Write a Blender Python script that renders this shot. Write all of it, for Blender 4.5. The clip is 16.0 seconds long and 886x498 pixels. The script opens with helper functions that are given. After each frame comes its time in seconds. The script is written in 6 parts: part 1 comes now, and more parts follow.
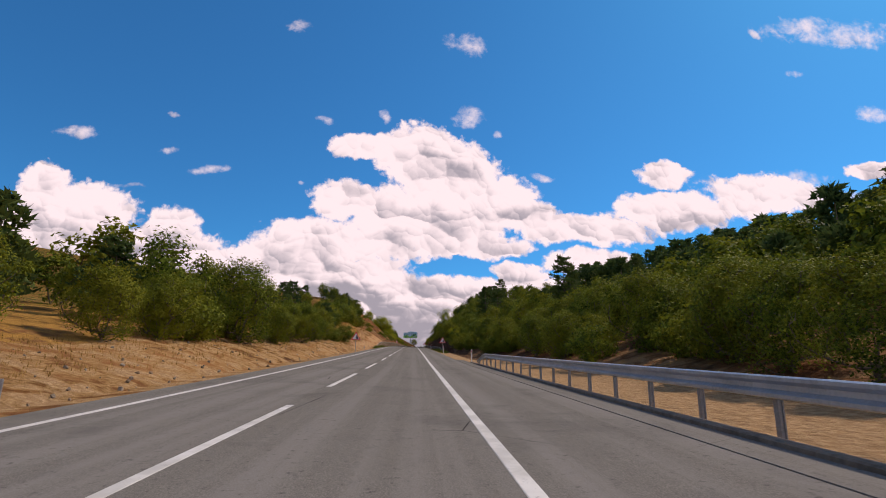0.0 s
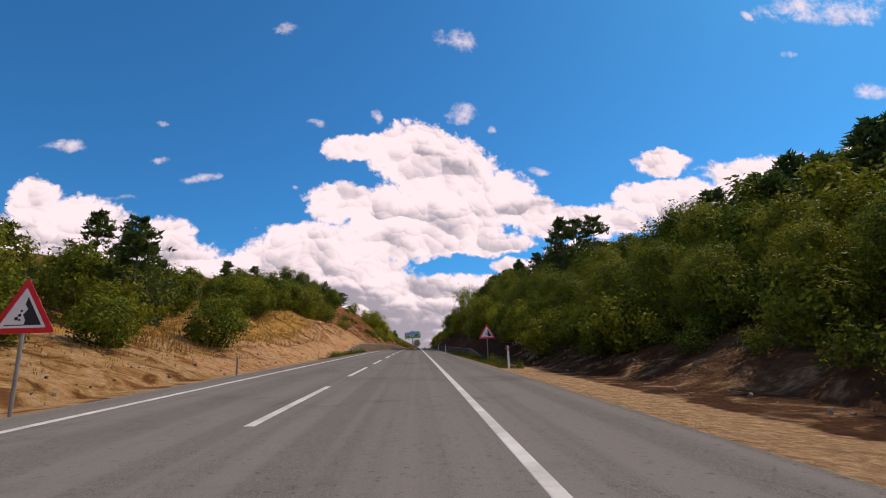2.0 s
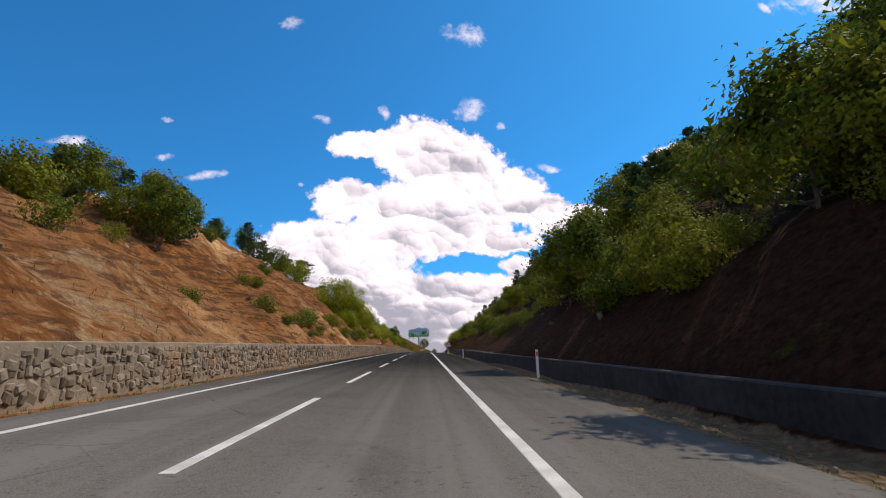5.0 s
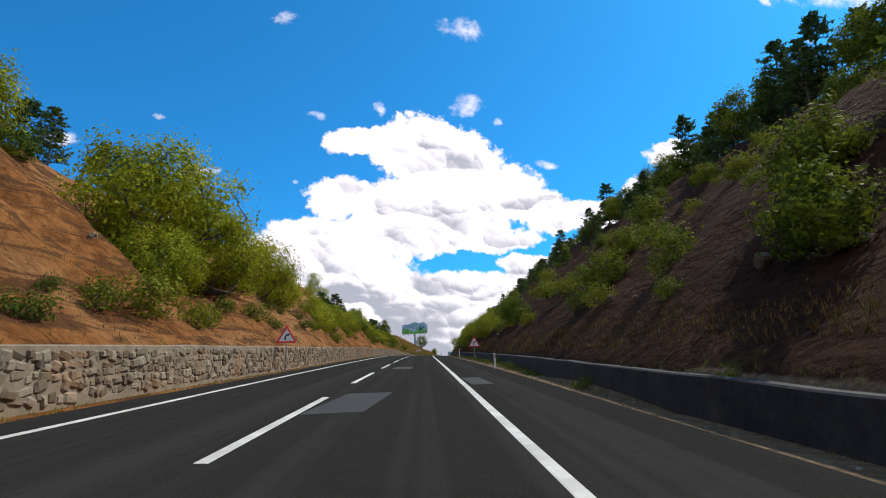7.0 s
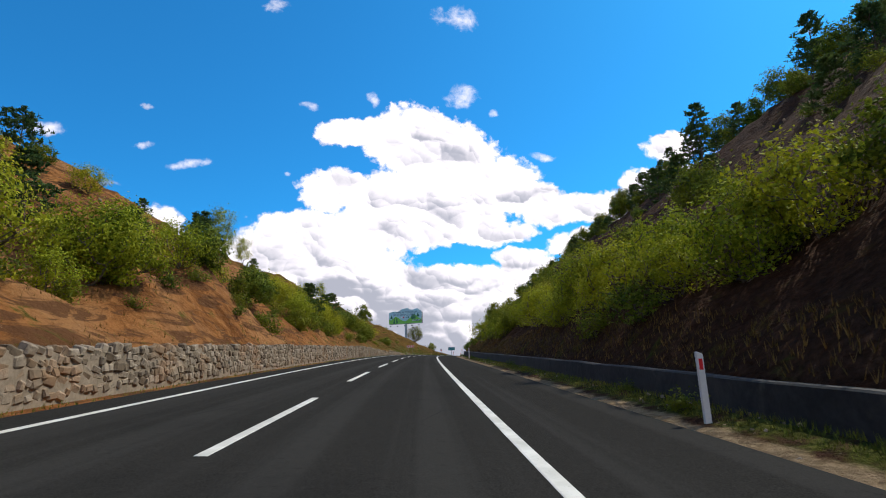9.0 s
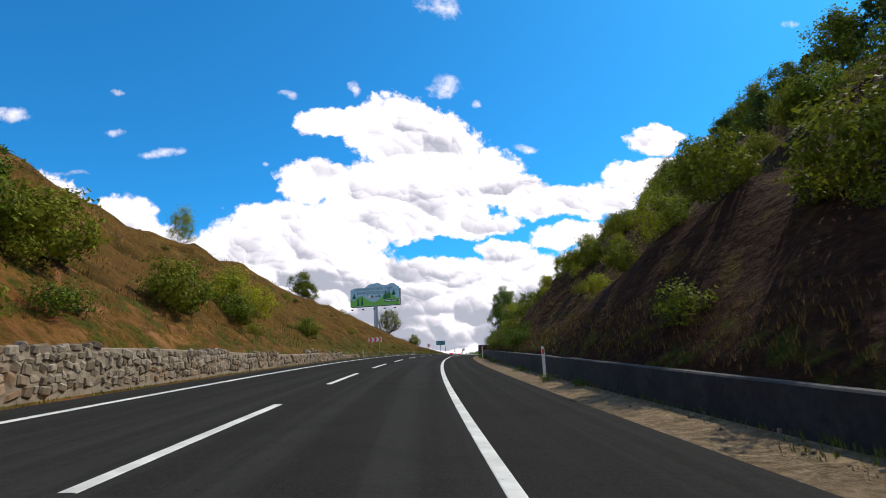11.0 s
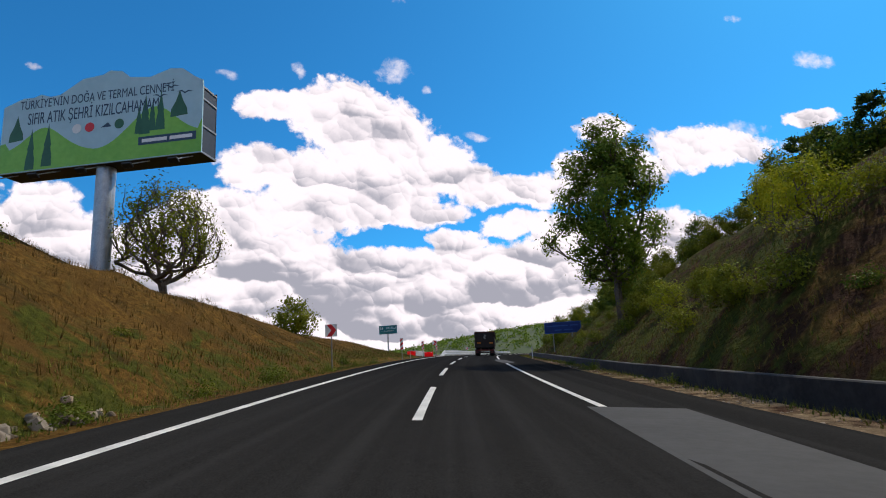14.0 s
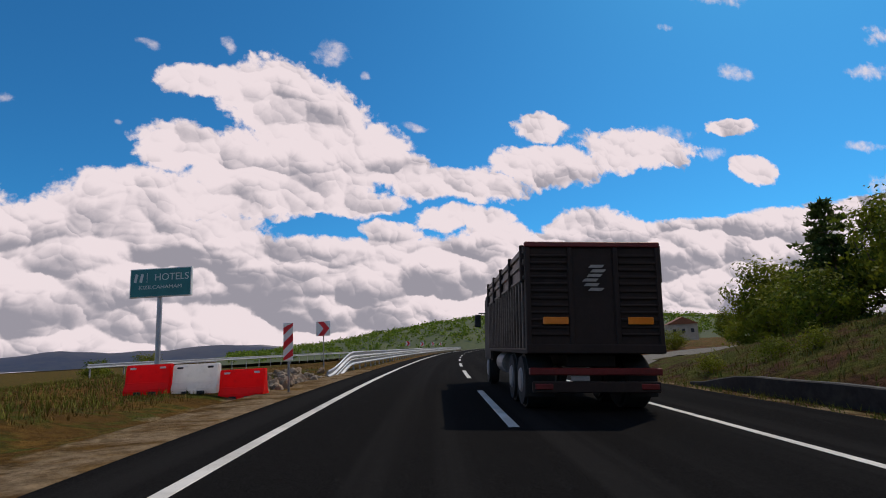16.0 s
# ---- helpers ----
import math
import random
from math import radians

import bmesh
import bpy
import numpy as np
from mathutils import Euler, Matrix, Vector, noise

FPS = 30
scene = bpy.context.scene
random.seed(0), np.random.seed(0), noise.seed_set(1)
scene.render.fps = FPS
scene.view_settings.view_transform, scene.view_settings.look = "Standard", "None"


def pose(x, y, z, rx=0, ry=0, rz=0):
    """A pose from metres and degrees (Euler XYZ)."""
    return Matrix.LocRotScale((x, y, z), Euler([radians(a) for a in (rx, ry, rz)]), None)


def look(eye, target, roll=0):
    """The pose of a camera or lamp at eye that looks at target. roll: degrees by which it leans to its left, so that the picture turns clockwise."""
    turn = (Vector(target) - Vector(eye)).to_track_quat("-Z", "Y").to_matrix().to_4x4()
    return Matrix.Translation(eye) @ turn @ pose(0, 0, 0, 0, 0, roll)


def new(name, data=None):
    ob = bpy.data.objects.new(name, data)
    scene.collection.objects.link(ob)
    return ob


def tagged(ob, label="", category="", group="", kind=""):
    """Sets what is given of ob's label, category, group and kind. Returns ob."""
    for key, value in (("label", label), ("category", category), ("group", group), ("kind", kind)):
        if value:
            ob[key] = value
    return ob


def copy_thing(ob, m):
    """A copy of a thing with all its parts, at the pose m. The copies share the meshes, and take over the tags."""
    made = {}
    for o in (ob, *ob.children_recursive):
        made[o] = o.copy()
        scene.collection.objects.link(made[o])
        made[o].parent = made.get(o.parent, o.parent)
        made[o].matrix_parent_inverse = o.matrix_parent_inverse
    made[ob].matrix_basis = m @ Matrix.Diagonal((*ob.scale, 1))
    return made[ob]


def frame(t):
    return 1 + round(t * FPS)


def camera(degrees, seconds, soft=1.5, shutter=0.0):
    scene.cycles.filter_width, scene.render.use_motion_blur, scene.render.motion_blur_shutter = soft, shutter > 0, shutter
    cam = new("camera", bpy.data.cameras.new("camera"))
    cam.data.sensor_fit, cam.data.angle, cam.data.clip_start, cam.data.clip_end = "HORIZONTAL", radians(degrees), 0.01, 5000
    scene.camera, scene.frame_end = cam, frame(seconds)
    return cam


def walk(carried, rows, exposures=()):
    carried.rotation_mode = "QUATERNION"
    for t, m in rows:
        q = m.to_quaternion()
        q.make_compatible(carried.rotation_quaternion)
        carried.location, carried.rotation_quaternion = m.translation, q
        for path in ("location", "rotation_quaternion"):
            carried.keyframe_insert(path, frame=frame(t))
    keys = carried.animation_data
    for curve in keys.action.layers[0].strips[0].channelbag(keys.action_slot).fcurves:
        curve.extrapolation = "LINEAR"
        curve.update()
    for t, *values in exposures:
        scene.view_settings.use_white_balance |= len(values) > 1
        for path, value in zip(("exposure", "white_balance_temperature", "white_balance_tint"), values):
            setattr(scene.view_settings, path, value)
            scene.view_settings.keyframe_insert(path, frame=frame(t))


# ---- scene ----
cam = camera(79.15, 16.0, 1.0, 0.02)
PATH = [
    (0, pose(2.559, 0.000, 1.251, 103.988, -0.798, -2.760)),
    (0.5, pose(2.495, 14.247, 2.149, 103.954, -0.281, -2.030)),
    (1, pose(2.383, 28.511, 3.081, 104.013, 0.116, -1.997)),
    (1.5, pose(2.311, 42.794, 4.051, 103.894, 0.804, -2.327)),
    (2, pose(2.258, 57.094, 5.077, 103.985, 1.778, -2.260)),
    (2.5, pose(2.210, 71.410, 6.120, 103.991, 2.150, -1.870)),
    (3, pose(2.155, 85.744, 7.153, 104.027, 2.118, -1.438)),
    (3.5, pose(1.999, 100.094, 8.178, 104.084, 1.944, -1.310)),
    (4, pose(1.810, 114.462, 9.196, 104.061, 1.680, -1.387)),
    (4.8, pose(1.543, 137.590, 10.817, 104.036, 1.477, -1.517)),
    (5.6, pose(1.340, 160.979, 12.430, 104.015, 1.505, -1.647)),
    (6.5, pose(1.158, 187.602, 14.234, 103.958, 1.682, -1.769)),
    (7, pose(1.070, 202.535, 15.230, 103.904, 1.820, -1.821)),
    (7.5, pose(0.994, 217.571, 16.211, 103.706, 1.570, -1.952)),
    (8, pose(0.948, 232.629, 17.163, 103.581, 1.444, -2.220)),
    (8.5, pose(0.972, 247.631, 18.075, 103.492, 1.713, -2.373)),
    (9, pose(1.046, 262.577, 18.954, 103.301, 1.932, -2.415)),
    (9.8, pose(1.331, 286.643, 20.294, 103.011, 2.119, -2.887)),
    (10.6, pose(1.933, 311.127, 21.531, 102.723, 2.202, -3.779)),
    (11.5, pose(2.867, 339.148, 22.799, 102.351, 2.485, -5.046)),
    (12, pose(3.734, 354.732, 23.444, 102.111, 2.794, -5.820)),
    (12.5, pose(4.785, 370.145, 24.047, 101.998, 2.621, -6.483)),
    (13, pose(5.986, 385.399, 24.610, 101.708, 2.570, -7.375)),
    (13.5, pose(7.464, 400.550, 25.125, 101.599, 3.206, -8.333)),
    (14, pose(9.287, 415.645, 25.588, 101.405, 3.422, -9.577)),
    (14.5, pose(11.488, 430.671, 25.992, 101.028, 2.519, -11.546)),
    (15, pose(14.171, 445.594, 26.320, 100.642, 2.567, -13.376)),
    (15.5, pose(17.290, 460.407, 26.572, 100.561, 2.870, -14.855)),
    (16, pose(20.806, 475.105, 26.737, 100.284, 2.951, -16.813)),
]
walk(cam, PATH, ((0.0, -0.04, 7500, 22), (4.0, 0.08, 7300, 20), (6.5, 0.42, 6700, 6), (9.0, 0.43, 6700, 6), (13.0, 0.32, 6800, 8), (14.5, 0.0, 7000, 11), (16.0, -0.28, 7200, 14)))

# ---- light ----
SUN_ELEV, SUN_AZ = radians(50), radians(58)        # azimuth to the right of +Y
SUN_DIR = Vector((math.sin(SUN_AZ) * math.cos(SUN_ELEV), math.cos(SUN_AZ) * math.cos(SUN_ELEV), math.sin(SUN_ELEV)))
sun = new("sun", bpy.data.lights.new("sun", "SUN"))
sun.data.energy, sun.data.angle, sun.data.color = 3.1, radians(0.5), (1.0, 0.93, 0.82)
sun.matrix_world = look(tuple(SUN_DIR * 100), (0, 0, 0))
world = bpy.data.worlds.new("world")
scene.world = world
world.use_nodes = True
wn, wl = world.node_tree.nodes, world.node_tree.links
sky = wn.new("ShaderNodeTexSky")
sky.sky_type, sky.sun_disc = "NISHITA", False
sky.sun_elevation, sky.sun_rotation = SUN_ELEV, SUN_AZ
sky.air_density, sky.dust_density, sky.ozone_density, sky.altitude = 1.0, 1.5, 5.0, 1500
tint = wn.new("ShaderNodeMixRGB")
tint.blend_type = "MULTIPLY"
tint.inputs[0].default_value, tint.inputs[2].default_value = 1.0, (0.17, 0.97, 1.36, 1)
wl.new(sky.outputs[0], tint.inputs[1])
wl.new(tint.outputs[0], wn["Background"].inputs[0])
wn["Background"].inputs[1].default_value = 0.11


# ---- materials ----
class Nodes:
    """A material's node tree with short calls."""

    def __init__(self, name):
        self.mat = bpy.data.materials.new(name)
        self.mat.use_nodes = True
        self.tree = self.mat.node_tree
        self.bsdf = self.tree.nodes["Principled BSDF"]
        self.out = self.tree.nodes["Material Output"]

    def add(self, kind, **values):
        node = self.tree.nodes.new("ShaderNode" + kind)
        for key, value in values.items():
            if key == "operation":
                node.operation = value
            elif key == "blend_type":
                node.blend_type = value
            elif key == "attribute_name":
                node.attribute_name = value
            elif key == "feature":
                node.feature = value
        return node

    def link(self, a, b):
        self.tree.links.new(a, b)

    def coords(self, kind="Object", scale=(1, 1, 1)):
        tc, mp = self.add("TexCoord"), self.add("Mapping")
        mp.inputs["Scale"].default_value = scale
        self.link(tc.outputs[kind], mp.inputs[0])
        return mp.outputs[0]

    def position(self, scale=(1, 1, 1)):
        g, mp = self.add("NewGeometry"), self.add("Mapping")
        mp.inputs["Scale"].default_value = scale
        self.link(g.outputs["Position"], mp.inputs[0])
        return mp.outputs[0]

    def bulge_edge(self, vec):
        v = self.add("TexVoronoi", feature="SMOOTH_F1")
        self.link(vec, v.inputs["Vector"])
        for key, value in (("Scale", 34.0), ("Detail", 2.0), ("Roughness", 0.6), ("Smoothness", 0.3)):
            v.inputs[key].default_value = value
        return v.outputs["Distance"]

    def coords_of(self, vec, scale):
        mp = self.add("Mapping")
        mp.inputs["Scale"].default_value = scale
        self.link(vec, mp.inputs[0])
        return mp.outputs[0]

    def noise(self, vec, scale, detail=5.0, rough=0.6, distort=0.0):
        n = self.add("TexNoise")
        self.link(vec, n.inputs["Vector"])
        n.inputs["Scale"].default_value, n.inputs["Detail"].default_value = scale, detail
        n.inputs["Roughness"].default_value, n.inputs["Distortion"].default_value = rough, distort
        return n.outputs[0]

    def ramp(self, value, lo, hi, a=0.0, b=1.0):
        r = self.add("MapRange")
        r.interpolation_type = "SMOOTHSTEP"
        self.feed(value, r.inputs[0])
        for i, v in zip((1, 2, 3, 4), (lo, hi, a, b)):
            r.inputs[i].default_value = v
        return r.outputs[0]

    def feed(self, value, socket):
        if isinstance(value, bpy.types.NodeSocket):
            self.link(value, socket)
        elif isinstance(value, tuple) and len(value) == 3 and socket.type == "RGBA":
            socket.default_value = (*value, 1)
        else:
            socket.default_value = value

    def math(self, op, a, b=0.0, c=0.0):
        n = self.add("Math", operation=op)
        for v, s in zip((a, b, c), n.inputs):
            self.feed(v, s)
        return n.outputs[0]

    def mix(self, fac, a, b, blend="MIX"):
        n = self.add("MixRGB", blend_type=blend)
        self.feed(fac, n.inputs[0])
        self.feed(a, n.inputs[1])
        self.feed(b, n.inputs[2])
        return n.outputs[0]

    def attr(self, name):
        return self.add("Attribute", attribute_name=name).outputs["Fac"]

    def bump(self, height, strength=0.5, distance=0.02):
        b = self.add("Bump")
        self.link(height, b.inputs["Height"])
        b.inputs["Strength"].default_value, b.inputs["Distance"].default_value = strength, distance
        self.link(b.outputs[0], self.bsdf.inputs["Normal"])

    def finish(self, color, rough=0.8, metal=0.0, spec=0.5):
        self.feed(color, self.bsdf.inputs["Base Color"])
        self.feed(rough, self.bsdf.inputs["Roughness"])
        self.bsdf.inputs["Metallic"].default_value = metal
        self.bsdf.inputs["Specular IOR Level"].default_value = spec
        return self.mat


def worn(name, dark, light, scale=6.0, rough=0.75, metal=0.0, relief=0.3, dirt=None):
    """A surface with fine grain and larger stains between two tones."""
    n = Nodes(name)
    v = n.coords()
    fine, big = n.noise(v, scale * 6, 6), n.noise(v, scale * 0.6, 4, 0.65, 0.4)
    c = n.mix(n.ramp(n.math("ADD", n.math("MULTIPLY", fine, 0.4), n.math("MULTIPLY", big, 0.6)), 0.32, 0.68), dark, light)
    if dirt:
        c = n.mix(n.ramp(n.noise(v, scale * 0.9, 7, 0.7, 0.6), 0.52, 0.75, 0.0, 0.75), c, dirt)
    n.bump(fine, relief, 0.01)
    return n.finish(c, rough, metal)


def leafy(name, dark, light, tip):
    """Foliage: every clump and every tree takes its own tone; light passes through a little."""
    n = Nodes(name)
    g, o = n.add("NewGeometry"), n.add("ObjectInfo")
    c = n.mix(n.ramp(g.outputs["Random Per Island"], 0.0, 1.0), dark, light)
    c = n.mix(n.math("MULTIPLY", n.math("POWER", o.outputs["Random"], 1.6), 0.6), c, tip)
    c = n.mix(n.ramp(n.noise(n.position(), 0.35, 3), 0.4, 0.7, 0.0, 0.5), c, tip)
    n.finish(c, 0.7, 0.0, 0.08)
    tr, add = n.add("BsdfTranslucent"), n.add("MixShader")
    n.link(c, tr.inputs[0])
    add.inputs[0].default_value = 0.3
    n.link(n.bsdf.outputs[0], add.inputs[1])
    n.link(tr.outputs[0], add.inputs[2])
    n.link(add.outputs[0], n.out.inputs[0])
    return n.mat


def asphalt():
    n = Nodes("asphalt")
    p = n.position()
    uv = n.coords("UV")
    fine = n.noise(p, 60, 3, 0.7)
    grain = n.noise(p, 9, 6, 0.7)
    stain = n.noise(p, 0.35, 6, 0.65, 0.5)
    lane = n.noise(n.coords("UV", (1.4, 0.012, 1)), 1.0, 4, 0.55)
    c = n.mix(n.ramp(fine, 0.35, 0.7), (0.125, 0.116, 0.1), (0.225, 0.21, 0.183))
    c = n.mix(n.ramp(lane, 0.42, 0.62, 0.0, 0.55), c, (0.23, 0.216, 0.195))
    dark = n.mix(n.ramp(fine, 0.35, 0.7), (0.005, 0.005, 0.0051), (0.016, 0.0158, 0.0156))
    dark = n.mix(n.ramp(lane, 0.45, 0.62, 0.0, 0.55), dark, (0.019, 0.0187, 0.0184))
    c = n.mix(n.ramp(stain, 0.5, 0.72, 0.0, 0.3), c, (0.05, 0.049, 0.047))
    c = n.mix(n.ramp(grain, 0.56, 0.72, 0.0, 0.3), c, (0.2, 0.19, 0.17))
    dark = n.mix(n.ramp(grain, 0.56, 0.72, 0.0, 0.3), dark, (0.03, 0.0295, 0.029))
    c = n.mix(n.attr("newer"), c, dark)
    c = n.mix(n.ramp(grain, 0.44, 0.3, 0.0, 0.45), c, (0.012, 0.012, 0.012))
    crack = n.add("TexVoronoi", feature="DISTANCE_TO_EDGE")
    n.link(n.position((1, 1, 1)), crack.inputs["Vector"])
    crack.inputs["Scale"].default_value = 0.22
    c = n.mix(n.math("MULTIPLY", n.ramp(crack.outputs[0], 0.004, 0.0), n.ramp(n.noise(p, 0.12), 0.5, 0.6)), c, (0.02, 0.02, 0.021))
    n.bump(n.math("ADD", fine, grain), 0.35, 0.012)
    return n.finish(c, 0.95, 0.0, 0.006)


def earth():
    """The ground: bare ochre soil and rocky seams on the cut slopes, shade put into the right one's colour, dry and
    green grass, dust and gravel on the verges.
    """
    n = Nodes("earth")
    p = n.position()
    g = n.add("NewGeometry")
    fine, mid, big = n.noise(p, 5, 8, 0.72), n.noise(p, 0.9, 6, 0.65, 0.6), n.noise(p, 0.12, 5, 0.6, 0.5)
    soil = n.mix(n.ramp(mid, 0.35, 0.65), (0.13, 0.05, 0.016), (0.29, 0.125, 0.042))
    soil = n.mix(n.ramp(big, 0.45, 0.6, 0.0, 0.8), soil, (0.29, 0.145, 0.062))
    seams = n.noise(n.position((0.25, 0.25, 1.6)), 1.3, 6, 0.6, 1.2)
    soil = n.mix(n.ramp(seams, 0.48, 0.58, 0.0, 0.9), soil, (0.09, 0.042, 0.02))
    soil = n.mix(n.ramp(fine, 0.6, 0.75, 0.0, 0.45), soil, (0.52, 0.35, 0.2))
    # Near-black brown soil: the right slope's shade is put into this tone.
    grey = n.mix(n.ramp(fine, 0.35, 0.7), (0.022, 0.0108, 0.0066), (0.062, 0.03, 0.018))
    pale = n.mix(n.ramp(mid, 0.38, 0.62), (0.3, 0.135, 0.05), (0.62, 0.38, 0.19))
    soil = n.mix(n.ramp(n.math("ADD", n.attr("pale"), n.math("MULTIPLY", n.math("SUBTRACT", big, 0.5), 1.4)), 0.35, 0.65), soil, pale)
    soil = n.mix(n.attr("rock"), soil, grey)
    straw = n.mix(n.ramp(fine, 0.35, 0.65), (0.065, 0.034, 0.008), (0.17, 0.092, 0.022))
    straw = n.mix(n.ramp(mid, 0.5, 0.68, 0.0, 0.7), straw, (0.085, 0.06, 0.016))
    straw = n.mix(n.ramp(n.noise(n.position((0.5, 0.5, 1.4)), 0.5, 6, 0.65, 1.0), 0.42, 0.6, 0.0, 0.75), straw, (0.085, 0.046, 0.013))
    straw = n.mix(n.math("MULTIPLY", n.ramp(n.attr("pale"), 0.1, 0.6), n.ramp(mid, 0.3, 0.6)), straw, (0.44, 0.235, 0.06))
    green = n.mix(n.ramp(fine, 0.3, 0.7), (0.028, 0.034, 0.006), (0.08, 0.082, 0.014))
    patchy = n.noise(p, 0.28, 7, 0.7, 0.8)
    straw = n.mix(n.math("MULTIPLY", n.ramp(patchy, 0.52, 0.64, 0.0, 0.8), n.math("SUBTRACT", 1.0, n.attr("pale"))), straw, (0.034, 0.024, 0.007))
    dust = n.mix(n.ramp(fine, 0.35, 0.7), (0.15, 0.105, 0.06), (0.3, 0.215, 0.13))
    dust = n.mix(n.ramp(n.attr("pale"), 0.1, 0.5), dust, n.mix(n.ramp(fine, 0.35, 0.7), (0.29, 0.17, 0.08), (0.52, 0.34, 0.18)))
    wob = n.math("MULTIPLY", n.math("SUBTRACT", mid, 0.5), 1.6)
    c = n.mix(n.ramp(n.math("ADD", n.attr("dry"), wob), 0.35, 0.65), soil, straw)
    c = n.mix(n.ramp(n.math("ADD", n.attr("green"), wob), 0.4, 0.65), c, green)
    c = n.mix(n.ramp(n.math("ADD", n.attr("dust"), n.math("MULTIPLY", wob, 0.6)), 0.4, 0.6), c, dust)
    chunk = n.add("TexVoronoi", feature="F1")
    n.link(n.position((1, 1, 1.4)), chunk.inputs["Vector"])
    chunk.inputs["Scale"].default_value, chunk.inputs["Detail"].default_value = 1.6, 3.0
    rocky = n.math("MULTIPLY", n.math("SUBTRACT", 1.0, n.ramp(n.attr("dry"), 0.3, 0.7)), chunk.outputs[0])
    n.bump(n.math("ADD", n.math("ADD", n.math("MULTIPLY", fine, 0.6), mid), n.math("MULTIPLY", rocky, -0.8)), 0.75, 0.25)
    return n.finish(c, 0.95, 0.0, 0.03)


def line_paint():
    n = Nodes("line_paint")
    p = n.position()
    wear = n.noise(p, 14, 8, 0.75)
    c = n.mix(n.ramp(n.noise(p, 1.5, 5), 0.35, 0.7), (0.46, 0.445, 0.4), (0.64, 0.62, 0.57))
    c = n.mix(n.ramp(wear, 0.58, 0.7, 0.0, 0.8), c, (0.12, 0.115, 0.11))
    return n.finish(c, 0.7)


ASPHALT, EARTH, PAINT = asphalt(), earth(), line_paint()
PATCH = worn("patched_asphalt", (0.011, 0.0108, 0.0106), (0.026, 0.0255, 0.025), 1.0, 0.9)
PATCH_PALE = worn("pale_patched_asphalt", (0.012, 0.0118, 0.0116), (0.028, 0.0273, 0.0268), 1.0, 0.9)
# Very dark concrete with random lighter blotches.
CONCRETE_DARK = worn("mottled_concrete", (0.013, 0.0125, 0.012), (0.045, 0.042, 0.04), 1.2, 0.9, 0, 0.5, (0.075, 0.066, 0.056))
CONCRETE = worn("concrete", (0.3, 0.28, 0.25), (0.46, 0.43, 0.39), 2.0, 0.9)
GALV = worn("galvanised_steel", (0.33, 0.35, 0.37), (0.5, 0.52, 0.54), 3.0, 0.45, 0.75, 0.1)
POST_STEEL = worn("dull_steel", (0.2, 0.2, 0.2), (0.34, 0.33, 0.32), 4.0, 0.55, 0.5, 0.15)
WHITE = worn("white_plastic", (0.68, 0.67, 0.64), (0.8, 0.79, 0.77), 3.0, 0.5)
RED = worn("red_plastic", (0.68, 0.02, 0.015), (0.8, 0.035, 0.02), 3.0, 0.45)
BLACK = worn("black_film", (0.01, 0.01, 0.011), (0.02, 0.02, 0.021), 3.0, 0.5)
BARK = worn("bark", (0.06, 0.045, 0.032), (0.17, 0.13, 0.1), 5.0, 0.95, 0, 0.8)
LEAF_OAK = leafy("oak_leaves", (0.03, 0.06, 0.009), (0.165, 0.22, 0.022), (0.27, 0.26, 0.022))
LEAF_PINE = leafy("pine_needles", (0.028, 0.062, 0.022), (0.08, 0.13, 0.038), (0.11, 0.14, 0.03))
LEAF_LIGHT = leafy("willow_leaves", (0.1, 0.15, 0.01), (0.32, 0.37, 0.024), (0.46, 0.42, 0.024))
LEAF_WEED = leafy("weed_leaves", (0.035, 0.075, 0.01), (0.1, 0.15, 0.02), (0.2, 0.2, 0.025))
LEAF_POPLAR = leafy("poplar_leaves", (0.055, 0.11, 0.014), (0.19, 0.27, 0.032), (0.22, 0.26, 0.032))

# ---- the road's line: heading, gradient and crossfall along its length ----
KNOT_S = (-150, 0, 60, 120, 200, 270, 330, 380, 420, 460, 500, 560, 640, 760)
HEADING = (0.0, 0.0, -0.42, -0.53, -0.2, 0.05, 1.82, 6.76, 10.17, 13.76, 17.19, 20.64, 24.14, 25.64)
GRADE = (0.0645, 0.0645, 0.0736, 0.0703, 0.0665, 0.0576, 0.0449, 0.0348, 0.0255, 0.0137, -0.002, -0.0024, -0.006, -0.008)
FALL_S = (-150, 0, 40, 110, 230, 350, 430, 480, 600)
FALL = (-0.0241, -0.0241, 0.0165, 0.0265, 0.0247, 0.0513, 0.0658, 0.0571, 0.0617)
S_GRID = np.arange(-150.0, 4000.0, 1.0)
_h = np.radians(np.interp(S_GRID, KNOT_S, HEADING))
_g = np.interp(S_GRID, KNOT_S, GRADE) * (S_GRID < 760)
_x, _y, _z = np.cumsum(np.sin(_h)), np.cumsum(np.cos(_h)), np.cumsum(_g)
_x, _y, _z = _x - _x[150], _y - _y[150], _z - _z[150]


def at(s, l, u=0.0):
    """World place of a point s along the road, l to the right of the lane dashes and u over the road's level (crossfall included near it)."""
    s, l = np.asarray(s, float), np.asarray(l, float)
    h = np.interp(s, S_GRID, _h)
    fall = np.interp(s, FALL_S, FALL) * np.clip(l, -8, 8)
    return np.stack([np.interp(s, S_GRID, _x) + np.cos(h) * l, np.interp(s, S_GRID, _y) - np.sin(h) * l,
                     np.interp(s, S_GRID, _z) + u - fall], -1)


def heading(s):
    return float(np.interp(s, S_GRID, _h))


def stand(s, l, turn=0.0, size=1.0, u=None):
    """Pose of a thing standing on the ground at (s, l), turned from the road's heading."""
    x, y, z = at(s, l, ground_u(s, l) if u is None else u)
    m = pose(x, y, z, 0, 0, turn - math.degrees(heading(s)))
    return m @ Matrix.Scale(size, 4)


